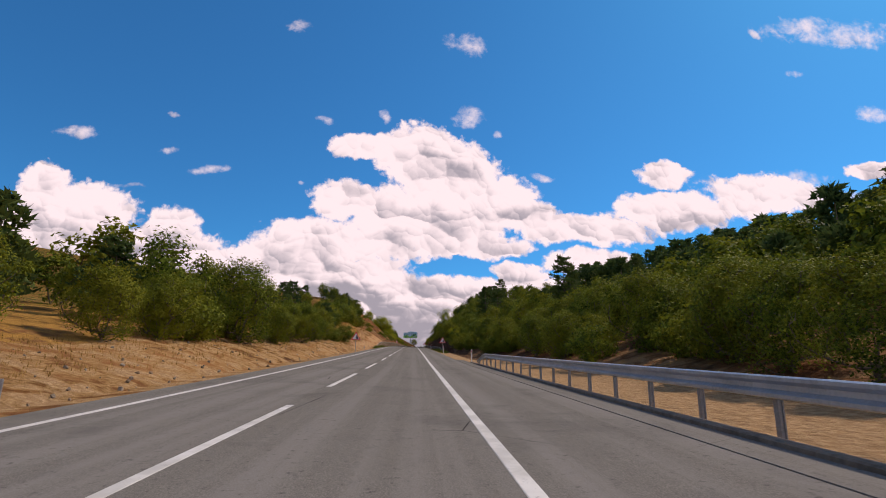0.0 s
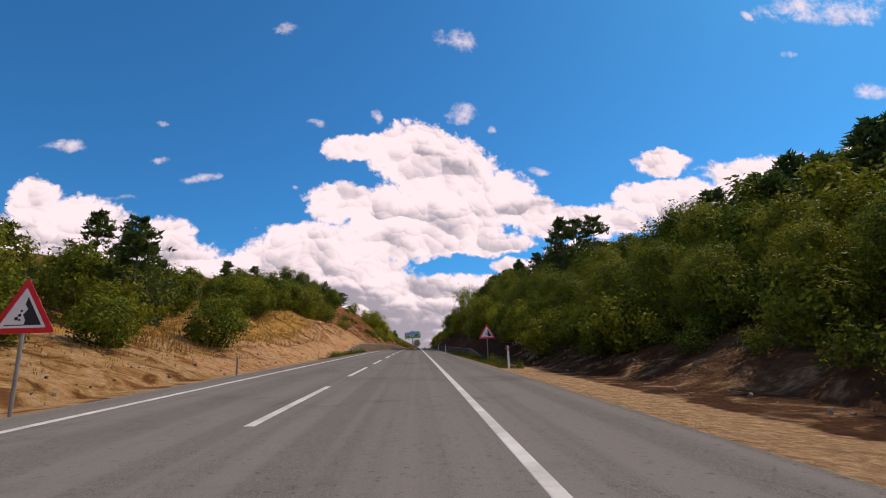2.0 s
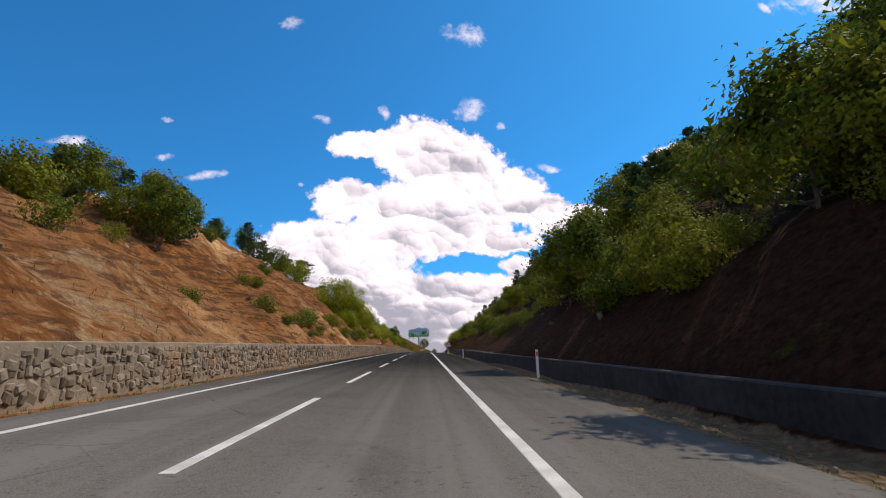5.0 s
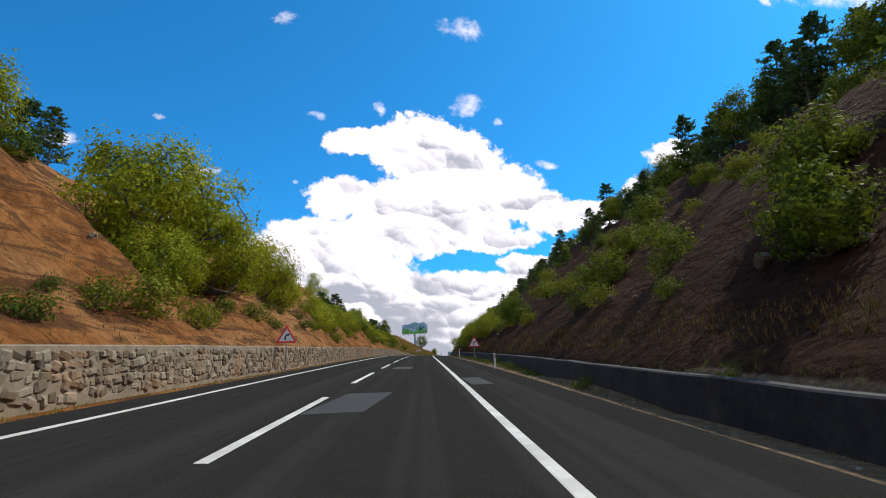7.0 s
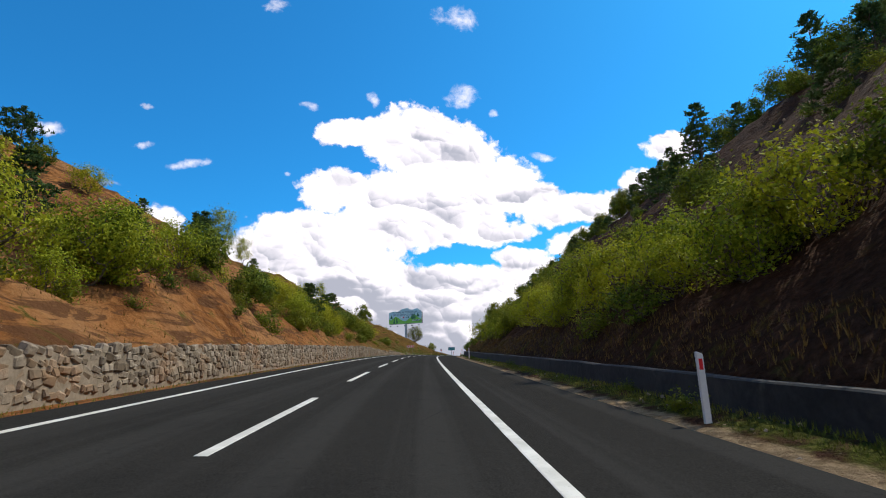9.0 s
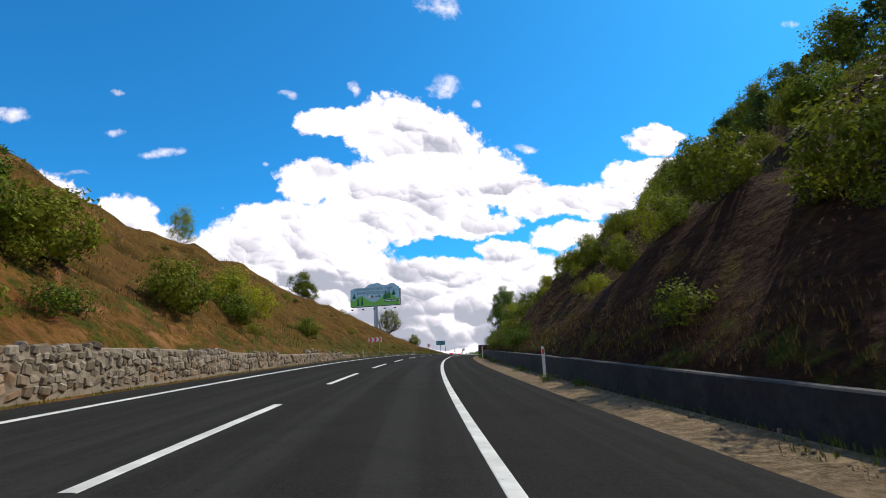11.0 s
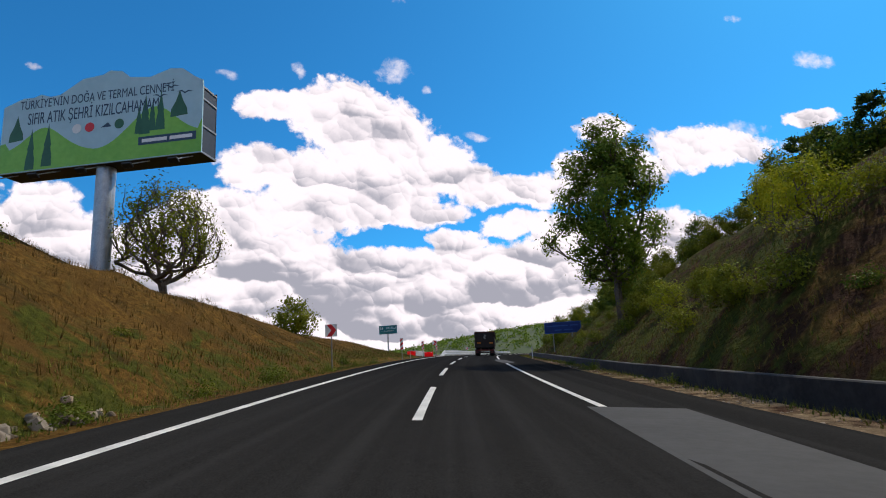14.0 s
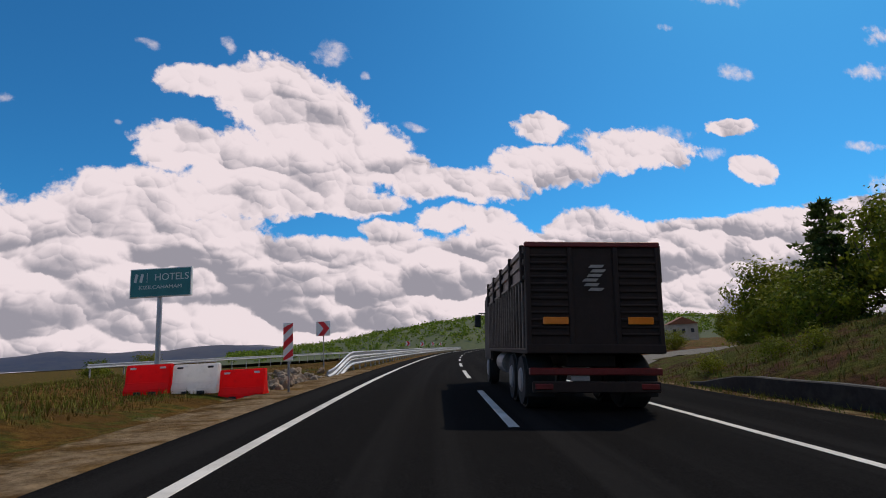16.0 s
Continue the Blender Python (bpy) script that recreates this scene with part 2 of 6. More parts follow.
# ---- the ground's cross-section ----
LEFT_S = (-150, 0, 60, 95, 112, 124, 132, 145, 160, 185, 200, 290, 330, 390, 420, 437, 447, 456, 470, 490, 510, 560, 700)
LEFT_U = (2.2, 2.0, 2.2, 2.6, 3.8, 4.9, 5.6, 6.8, 9.3, 13.8, 16.0, 17.2, 15.5, 12.3, 10.2, 7.4, 5.2, 3.6, 2.3, 0.2, -0.1, -0.5, -1.5)
LEFT_L = (14, 14, 13, 12, 12, 12.5, 13.5, 17, 20, 25, 26, 28, 27, 25, 23, 21, 16, 15, 14, 14, 13, 13, 13)
RIGHT_S = (-150, 0, 60, 100, 130, 160, 200, 240, 290, 330, 360, 400, 430, 453, 470, 488, 499, 510, 540, 700)
RIGHT_U = (3.6, 3.6, 4.2, 5.6, 8.4, 13.5, 17.2, 19.0, 20.6, 20.0, 17.5, 13.8, 11.6, 8.4, 6.0, 3.6, 2.2, 0.3, 0.1, -0.6)
RIGHT_L = (26, 26, 24, 20, 20, 25, 30, 32.5, 33, 32, 29, 25, 22, 20, 17, 17, 17, 16, 16, 16)
WALL_L = -5.45


def smooth(a, b, x):
    t = np.clip((x - a) / (b - a), 0, 1)
    return t * t * (3 - 2 * t)


def wall_right_l(s):
    """The concrete wall's inner face stands nearer to the road on one stretch."""
    return np.interp(s, (93, 150, 185, 212, 235, 500), (7.6, 7.5, 6.98, 6.98, 7.55, 7.6))


def wall_left_h(s):
    return 1.25 * smooth(112, 142, s) * (1 - 0.16 * smooth(215, 290, s)) * (1 - 0.5 * smooth(335, 360, s)) * (1 - smooth(362, 388, s))


def wall_right_h(s):
    return (0.66 + 0.2 * smooth(310, 355, s)) * smooth(97, 112, s) * (1 - 0.55 * smooth(395, 450, s)) * (1 - smooth(492, 496, s))


def ground_u(s, l, rough=True):
    """Height of the ground over the road's level."""
    s, l = float(s), float(l)
    d = abs(l)
    if l < 0:
        foot, wall = -WALL_L + 0.35, float(wall_left_h(s))
        top, reach, edge, back = np.interp(s, LEFT_S, LEFT_U), np.interp(s, LEFT_S, LEFT_L), 4.4, 0.05
        back = np.interp(s, (0, 85, 105, 135, 160, 200, 330, 470, 520), (0.1, 0.1, 0.02, 0.02, 0.12, 0.16, 0.06, -0.03, -0.03))
    else:
        foot, wall = float(wall_right_l(s)) + 0.3, float(wall_right_h(s))
        top, reach, edge = np.interp(s, RIGHT_S, RIGHT_U), np.interp(s, RIGHT_S, RIGHT_L), 6.2
        back = np.interp(s, (0, 100, 200, 330, 470, 520), (0.3, 0.28, 0.2, 0.12, 0.08, 0.0))
    if d <= edge:
        return -0.3
    if d <= foot - 0.3:
        berm = 0.24 * float(smooth(222, 240, s) * (1 - 0.6 * smooth(375, 400, s)) * (1 - smooth(455, 475, s)) * smooth(6.5, 7.4, d)) if l > 0 else 0.0
        return -0.06 - 0.04 * min(1.0, (d - edge)) + berm
    if d <= foot:
        return -0.1 + (wall + 0.02) * (d - foot + 0.3) / 0.3 if wall > 0.05 else -0.1
    base = max(wall - 0.06, -0.1)
    if l < 0:
        base -= 0.24 * float(smooth(478, 488, s) * (1 - smooth(497, 505, s)))
    if l > 0 and s < 95:      # a level track beyond the rail
        foot = 11.5 if s < 60 else 11.5 - 3.0 * (s - 60) / 35
        if d < foot:
            return -0.12
    t = (d - foot) / (reach - foot)
    if t <= 1:
        q = t ** 0.9
        u = base + (top - base) * q
    else:
        u = top + back * min(d - reach, 130)
    # round the brow
    u -= 0.5 * math.exp(-((d - reach) / 2.5) ** 2) * min(1.0, abs(top) / 6)
    if rough:
        x, y, _ = at(s, l)
        a = min(1.0, (d - foot) / 3.0)
        steep = min(1.0, max(0.0, (top - 2.0) / 10.0)) * (1.0 if t < 1.1 else 0.4)
        big = noise.fractal(Vector((x * 0.07, y * 0.07, 3.0)), 0.9, 2.1, 4)
        gully = 1 - abs(noise.noise(Vector((s * 0.16, d * 0.03, 7.0)))) * 2
        fine = noise.fractal(Vector((x * 0.5, y * 0.5, 1.0)), 0.8, 2.0, 3)
        bite = abs(noise.noise(Vector((x * 0.22, y * 0.22, u * 0.3)))) * 2
        steep = max(steep, 0.5 * float(smooth(84, 96, s) * (1 - smooth(140, 150, s)))) if l < 0 else steep * 0.55
        u += a * ((0.5 - bite) * 0.9 * steep + big * (0.35 + 1.5 * steep) - max(0, gully) * (0.7 if l < 0 else 0.2) * steep + fine * (0.1 + 0.35 * steep))
    if d > 250:
        u *= max(0.2, 1 - (d - 250) / 900)
    return u


def link_mesh(name, verts, faces, material, parent=None, uvs=None, smooth_faces=False, attrs=None):
    me = bpy.data.meshes.new(name)
    me.from_pydata([tuple(v) for v in verts], [], faces)
    me.materials.append(material)
    if uvs is not None:
        layer = me.uv_layers.new(name="UVMap")
        idx = np.empty(len(me.loops), np.int32)
        me.loops.foreach_get("vertex_index", idx)
        layer.data.foreach_set("uv", np.asarray(uvs, np.float32)[idx].ravel())
    for key, values in (attrs or {}).items():
        a = me.attributes.new(key, "FLOAT", "POINT")
        a.data.foreach_set("value", np.asarray(values, np.float32))
    if smooth_faces:
        me.polygons.foreach_set("use_smooth", [True] * len(me.polygons))
    me.update()
    ob = new(name, me)
    if parent:
        ob.parent = parent
    return ob


def grid_faces(rows, cols):
    return [(i * cols + j, i * cols + j + 1, (i + 1) * cols + j + 1, (i + 1) * cols + j) for i in range(rows - 1) for j in range(cols - 1)]


def strip(name, ss, section, material, parent=None, closed=False, caps=True):
    """Sweeps a section of (l, u) along the road."""
    n = len(section)
    verts = np.concatenate([at(np.full(n, s), [q[0] for q in section], np.array([q[1] for q in section])) for s in ss])
    faces = grid_faces(len(ss), n)
    if closed:
        faces += [(i * n + n - 1, i * n, (i + 1) * n, (i + 1) * n + n - 1) for i in range(len(ss) - 1)]
        if caps:
            faces += [tuple(range(n))[::-1], tuple((len(ss) - 1) * n + k for k in range(n))]
    uvs = [(q[0], s) for s in ss for q in section]
    return link_mesh(name, verts, faces, material, parent, uvs)


# ---- ground, road, lines ----
def build_ground():
    ss = np.concatenate([np.arange(-150, -20, 8.0), np.arange(-20, 80, 2.0), np.arange(80, 500, 1.0), np.arange(500, 560, 2.0), np.arange(560, 800, 8.0), np.geomspace(800, 3900, 30)])
    near = [0, 2.2, 4.3, 4.45, 4.9, 5.45, 5.8, 6.3, 7.0, 7.3, 7.6, 7.9, 8.4]
    near += list(np.arange(9.0, 42, 0.85)) + list(np.geomspace(42, 330, 26)) + list(np.geomspace(400, 3000, 14))
    cols = [-d for d in near[::-1]] + near[1:]
    verts, dry, green, dust, rock, pale = [], [], [], [], [], []
    for s in ss:
        limit = np.interp(s, (-150, 600, 760, 1000), (330, 330, 700, 3000))
        ls = [min(l, limit) if l < 330 else limit * (0.55 + 0.45 * (cols.index(l) - len(cols) + 15) / 14) if limit > 700 else 330 + 0.01 * cols.index(l) for l in cols]
        us = [ground_u(s, l) for l in ls]
        pts = at(np.full(len(ls), s), ls, np.array(us))
        far = np.clip((np.abs(ls) - 300) / 600, 0, 1)
        pts[:, 2] = pts[:, 2] * (1 - far) + (12 - 8 * far) * far
        verts.append(pts)
        for l, u in zip(ls, us):
            d = abs(l)
            k = np.interp(s, (0, 95, 110, 290, 330, 380, 460), (0.55, 0.6, 0.2, 0.2, 0.55, 0.8, 1.0)) if l < 0 else np.interp(s, (0, 100, 300, 400, 500, 560), (0.3, 0.15, 0.25, 0.48, 0.48, 0.5))
            reach = np.interp(s, LEFT_S, LEFT_L) if l < 0 else np.interp(s, RIGHT_S, RIGHT_L)
            if d > reach:
                k = max(k, 0.75 if l < 0 else 0.35)
            if l < 0 and 80 < s < 135:
                k = 0.85 if d > np.interp(s, (80, 100, 118, 135), (7.5, 9.0, 9.6, 11.5)) else 0.15
            dry.append(k)
            pale.append(np.interp(s, (85, 100, 140, 160, 180, 192, 204, 212), (0.5, 0.72, 0.75, 0.25, 0.2, 0.42, 0.42, 0.1)) if l < 0 else np.interp(s, (95, 120), (0.45, 0.12)))
            gr = 0.15
            if 5.3 < d < 9:
                gr = np.interp(s, (0, 95, 120, 300, 380, 520), (0.2, 0.35, 0.3, 0.3, 0.55, 0.45))
            if l > 0 and s > 430 and 8 < d < reach:
                gr = 0.58
            if d > reach + 12:
                gr = 0.5
            green.append(gr)
            w = 0.0
            if d < (5.6 if l < 0 else 7.5):
                w = np.interp(s, (60, 110, 400, 440), (0.75, 0.75, 0.8, 0.45)) if l > 0 else np.interp(s, (0, 60, 110, 440, 460, 490), (0.8, 0.7, 0.4, 0.3, 0.42, 0.42))
            if l > 0 and 225 < s < 325 and 6.95 < d < 7.7:
                w, green[-1] = 0.2, 0.62
            if l < 0 and s < 95 and d < 11:
                w = 0.5
            if l < 0 and 98 < s < 168 and 5.4 < d < 10.5:
                w = 0.44
            if l > 0 and s < 95 and d < 12:
                w = 0.85 if s < 55 or d < 8.3 else 0.4
            if l < 0 and 478 < s < 505 and d < (6.2 if s < 487 else 7.0):
                w = 0.52
            dust.append(w)
            # Weight of the shade-darkened soil, right side only.
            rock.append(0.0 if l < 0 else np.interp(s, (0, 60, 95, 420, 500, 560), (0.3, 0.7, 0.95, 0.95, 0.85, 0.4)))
    n = len(cols)
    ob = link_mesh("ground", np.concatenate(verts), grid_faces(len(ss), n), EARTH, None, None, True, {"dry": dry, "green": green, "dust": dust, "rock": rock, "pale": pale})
    tagged(ob, "dry ochre soil with straw grass and cut slopes", "ground", kind="structure")


build_ground()
ROAD_S = np.concatenate([np.arange(-60, 560, 2.0), np.arange(560, 900, 6.0)])
road = strip("road", ROAD_S, [(-4.4, -0.25), (-4.4, 0.0), (-2.0, 0.0), (0.0, 0.0), (2.0, 0.0), (4.2, 0.0), (6.2, 0.0), (6.25, -0.25)], ASPHALT)
shoulder = strip("shoulder", np.arange(-60, 52, 2.0), [(6.24, -0.2), (6.24, 0.004), (6.94, 0.0), (6.94, -0.2)], ASPHALT)
tagged(shoulder, "grey asphalt shoulder beside the kerb", "road", kind="structure")
# The asphalt turns darker after s 135 and again after s 405.
newer = road.data.attributes.new("newer", "FLOAT", "POINT")
newer.data.foreach_set("value", np.repeat(0.9 * smooth(135, 185, ROAD_S) + 0.1 * smooth(405, 455, ROAD_S), 8).astype(np.float32))
tagged(road, "worn grey asphalt carriageway with two lanes and shoulder", "road", kind="structure")


def marking(name, s0, s1, l, width, label):
    ss = np.linspace(s0, s1, max(2, int((s1 - s0) / 2) + 1))
    h = width / 2
    ob = strip(name, ss, [(l - h, 0.001), (l - h + 0.01, 0.006), (l + h - 0.01, 0.006), (l + h, 0.001)], PAINT)
    return tagged(ob, label, "road marking", "road markings", "structure")


marking("edge_line_left", -60, 700, -3.32, 0.16, "worn white edge line on the asphalt")
marking("edge_line_right", -60, 388, 3.56, 0.17, "worn white edge line on the asphalt")
for s0_, s1_, w_ in ((388.5, 392.3, 0.12), (394.8, 400.0, 0.14), (409.2, 412.8, 0.14), (427.0, 451.0, 0.16)):
    marking("edge_line_right", s0_, s1_, 3.42, w_, "broken worn white edge line on the asphalt")
marking("edge_line_right", 462, 700, 3.35, 0.15, "worn white edge line on the asphalt")
DASH_S = (0, 24, 36, 48, 72, 85, 97, 108, 131, 192, 215, 250, 275, 371, 395, 408, 430)
DASH_SHIFT = (0.1, 0.3, 0.1, 1.3, 1.2, 0.9, 0.1, 0.7, 0.4, 1.0, 0.3, 0.5, -0.2, -0.9, -0.2, 0.5, 0.0)
for k in range(-4, 58):
    end = 11.36 + 12 * k
    end += float(np.interp(end, DASH_S, DASH_SHIFT))
    marking("lane_dash", end - float(np.interp(end, (250, 275), (7.2, 6.4))), end, 0.0, 0.16, "worn white lane dash on the asphalt")


# ---- clouds: a dome far beyond everything, clear where the sky shows ----
CLOUD_MAIN = (
    (-0.002, 0.438, 0.101, 0.083), (-0.109, 0.462, 0.084, 0.032), (0.060, 0.399, 0.117, 0.096),
    (0.139, 0.354, 0.100, 0.068), (0.018, 0.316, 0.186, 0.087), (-0.141, 0.345, 0.081, 0.049),
    (0.205, 0.323, 0.072, 0.037), (-0.211, 0.253, 0.131, 0.065), (-0.057, 0.258, 0.129, 0.045),
    (-0.287, 0.229, 0.062, 0.053), (-0.148, 0.179, 0.177, 0.056), (-0.086, 0.202, 0.084, 0.033),
    (0.063, 0.162, 0.117, 0.041), (0.259, 0.294, 0.077, 0.034), (0.372, 0.224, 0.060, 0.029),
    (-0.040, 0.103, 0.269, 0.058), (0.202, 0.198, 0.059, 0.024),
)
CLOUD_SIDES = (
    (-0.722, 0.347, 0.055, 0.065), (-0.635, 0.306, 0.110, 0.072), (-0.474, 0.284, 0.056, 0.050),
    (-0.563, 0.232, 0.229, 0.065), (-0.724, 0.248, 0.117, 0.097), (-0.379, 0.216, 0.061, 0.032),
    (0.491, 0.415, 0.064, 0.035), (0.348, 0.296, 0.117, 0.044), (0.508, 0.338, 0.124, 0.050),
    (0.658, 0.370, 0.097, 0.043), (0.593, 0.223, 0.117, 0.046), (0.754, 0.183, 0.151, 0.056),
    (1.068, 0.214, 0.187, 0.053), (0.768, 0.097, 0.222, 0.057), (1.174, 0.138, 0.231, 0.089),
    (0.699, 0.378, 0.159, 0.047), (0.494, 0.334, 0.132, 0.030), (0.988, 0.351, 0.056, 0.034),
    (0.943, 0.437, 0.074, 0.026), (-0.314, 0.176, 0.098, 0.094), (-0.325, 0.226, 0.049, 0.043),
    (0.198, 0.148, 0.190, 0.055), (0.354, 0.147, 0.120, 0.063), (0.064, 0.083, 0.255, 0.042),
    (0.515, 0.044, 0.348, 0.042), (-0.193, 0.073, 0.243, 0.038),
)
# The wide blob at (0.889, 0.771) is windscreen haze drawn as cloud.
WISPS_AND_HAZE = (
    (0.087, 0.694, 0.047, 0.035), (-0.261, 0.727, 0.030, 0.019), (0.091, 0.533, 0.037, 0.025),
    (0.154, 0.495, 0.011, 0.009), (0.235, 0.409, 0.025, 0.011), (-0.673, 0.466, 0.045, 0.016),
    (-0.492, 0.442, 0.023, 0.009), (-0.412, 0.401, 0.044, 0.013), (-0.497, 0.512, 0.013, 0.007),
    (-0.234, 0.381, 0.011, 0.006), (-0.078, 0.521, 0.014, 0.017), (-0.199, 0.513, 0.020, 0.015),
    (-0.568, 0.366, 0.049, 0.006), (0.720, 0.755, 0.016, 0.012), (0.889, 0.771, 0.186, 0.042),
    (0.978, 0.574, 0.058, 0.023), (1.352, 0.596, 0.084, 0.027), (1.306, 0.414, 0.081, 0.020),
    (1.330, 0.321, 0.057, 0.036), (0.802, 0.656, 0.026, 0.012), (1.399, 0.696, 0.054, 0.034),
    (0.891, 0.380, 0.057, 0.018), (0.784, 0.419, 0.069, 0.018),
)
CLOUD_SHADES = (
    (-0.193, 0.226, 0.073, 0.037), (-0.274, 0.203, 0.046, 0.024), (-0.126, 0.153, 0.104, 0.025),
    (0.049, 0.410, 0.067, 0.031), (0.094, 0.307, 0.077, 0.025), (-0.010, 0.134, 0.125, 0.019),
    (-0.658, 0.267, 0.069, 0.028), (-0.513, 0.234, 0.070, 0.021), (-0.732, 0.291, 0.039, 0.022),
    (0.539, 0.312, 0.090, 0.016), (-0.159, 0.213, 0.072, 0.025), (0.204, 0.322, 0.062, 0.019),
    (0.258, 0.117, 0.092, 0.030), (-0.267, 0.092, 0.143, 0.022), (-0.058, 0.086, 0.126, 0.013),
    (0.748, 0.143, 0.144, 0.023), (0.064, 0.064, 0.199, 0.011), (-0.133, 0.123, 0.088, 0.012),
)


def cloud_material():
    fill = ((0.13, 0.262, 0.1, 0.03), (0.05, 0.255, 0.05, 0.018), (0.30, 0.232, 0.07, 0.028), (0.19, 0.212, 0.06, 0.024), (0.40, 0.2, 0.08, 0.03))
    n = Nodes("cloud")
    g, sep = n.add("NewGeometry"), n.add("SeparateXYZ")
    n.link(g.outputs["Position"], sep.inputs[0])
    ahead = n.math("MAXIMUM", sep.outputs[1], 60.0)
    flat = n.add("CombineXYZ")
    n.link(n.math("DIVIDE", sep.outputs[0], ahead), flat.inputs[0])
    n.link(n.math("DIVIDE", sep.outputs[2], ahead), flat.inputs[1])
    p = flat.outputs[0]
    warp = n.add("TexNoise")
    n.link(p, warp.inputs["Vector"])
    for i, v in (("Scale", 9.0), ("Detail", 5.0), ("Roughness", 0.55)):
        warp.inputs[i].default_value = v
    off = n.add("VectorMath", operation="MULTIPLY_ADD")
    n.link(warp.outputs["Color"], off.inputs[0])
    off.inputs[1].default_value, off.inputs[2].default_value = (0.075, 0.06, 0), (-0.0375, -0.03, 0)
    pw = n.add("VectorMath", operation="ADD")
    n.link(p, pw.inputs[0])
    n.link(off.outputs[0], pw.inputs[1])

    def field(blobs):
        least = None
        for u, v, a, b in blobs:
            q = n.add("VectorMath", operation="MULTIPLY_ADD")
            n.link(pw.outputs[0], q.inputs[0])
            q.inputs[1].default_value, q.inputs[2].default_value = (1 / a, 1 / b, 0), (-u / a, -v / b, 0)
            d = n.add("VectorMath", operation="DOT_PRODUCT")
            n.link(q.outputs[0], d.inputs[0])
            n.link(q.outputs[0], d.inputs[1])
            least = d.outputs["Value"] if least is None else n.math("MINIMUM", least, d.outputs["Value"])
        return least

    puff = n.noise(p, 22, 9, 0.62, 0.3)
    fluff = n.noise(p, 70, 8, 0.65)
    big = n.math("SUBTRACT", 1.0, field(CLOUD_MAIN + CLOUD_SIDES + fill))
    big = n.math("ADD", big, n.math("MULTIPLY", n.math("SUBTRACT", fluff, 0.5), 0.7))
    big = n.math("ADD", big, n.math("ADD", n.math("MULTIPLY", n.math("SUBTRACT", puff, 0.5), 1.0), n.math("MULTIPLY", n.math("SUBTRACT", 0.75, n.bulge_edge(pw.outputs[0])), 0.35)))
    low = n.ramp(sep.outputs[2], 1080, 760, 0.0, 1.0)
    gaps = n.math("MULTIPLY", n.math("SUBTRACT", n.noise(n.coords_of(pw.outputs[0], (1.0, 2.8, 1.0)), 7.0, 6, 0.6), 0.47), 4.0)
    big = n.math("ADD", n.math("MAXIMUM", big, n.math("SUBTRACT", n.math("MULTIPLY", low, n.math("ADD", 2.0, gaps)), 1.5)), n.math("MULTIPLY", low, 0.3))
    mask = n.ramp(big, -0.05, 0.34)
    small = n.math("SUBTRACT", 1.0, field(WISPS_AND_HAZE))
    small = n.math("ADD", small, n.math("MULTIPLY", n.math("SUBTRACT", puff, 0.55), 3.2))
    small = n.math("ADD", small, n.math("MULTIPLY", n.math("SUBTRACT", fluff, 0.5), 1.2))
    mask = n.math("MAXIMUM", mask, n.ramp(small, 0.0, 1.5, 0.0, 0.8))
    # billows: the sunny side of every puff is white, its lower side grey
    flatter = n.coords_of(pw.outputs[0], (1.0, 2.3, 1.0))

    def billow(vec, scale, smoothness):
        v = n.add("TexVoronoi", feature="SMOOTH_F1")
        n.link(vec, v.inputs["Vector"])
        for key, value in (("Scale", scale), ("Detail", 0.0), ("Smoothness", smoothness)):
            v.inputs[key].default_value = value
        gap = n.add("VectorMath", operation="SUBTRACT")
        n.link(vec, gap.inputs[0])
        n.link(v.outputs["Position"], gap.inputs[1])
        dot = n.add("VectorMath", operation="DOT_PRODUCT")
        n.link(gap.outputs[0], dot.inputs[0])
        dot.inputs[1].default_value = (0.5 * scale, 0.85 * scale, 0.0)
        return dot.outputs["Value"]

    high = n.math("SUBTRACT", 1.0, low)
    shade = n.math("ADD", n.math("MULTIPLY", n.math("MULTIPLY", billow(pw.outputs[0], 7.0, 0.25), 0.34), high), n.math("MULTIPLY", n.math("MULTIPLY", billow(flatter, 8.0, 0.2), 1.0), low))
    shade = n.math("ADD", shade, n.math("MULTIPLY", billow(n.coords_of(pw.outputs[0], (1.0, 1.3, 1.0)), 17.0, 0.2), 0.42))
    shade = n.math("ADD", shade, n.math("MULTIPLY", billow(pw.outputs[0], 44.0, 0.2), 0.24))
    shade = n.math("ADD", shade, n.math("MULTIPLY", n.math("SUBTRACT", n.noise(pw.outputs[0], 13, 6, 0.55), 0.5), 0.8))
    thick = n.math("MULTIPLY", n.ramp(n.math("ADD", field(CLOUD_SHADES), n.math("MULTIPLY", n.math("SUBTRACT", puff, 0.5), 2.5)), 1.9, 0.0), 0.3)
    thick = n.math("ADD", thick, n.math("ADD", n.ramp(big, 0.35, 1.1, 0.0, 0.12), n.math("MULTIPLY", low, 0.16)))
    tone = n.math("ADD", n.math("SUBTRACT", 0.92, thick), shade)
    c = n.mix(n.ramp(tone, 0.15, 0.95), (0.36, 0.37, 0.46), (0.96, 0.9, 1.0))
    em, tr, mx = n.add("Emission"), n.add("BsdfTransparent"), n.add("MixShader")
    n.link(c, em.inputs[0])
    em.inputs[1].default_value = 1.0
    n.link(mask, mx.inputs[0])
    n.link(tr.outputs[0], mx.inputs[1])
    n.link(em.outputs[0], mx.inputs[2])
    n.link(mx.outputs[0], n.out.inputs[0])
    return n.mat


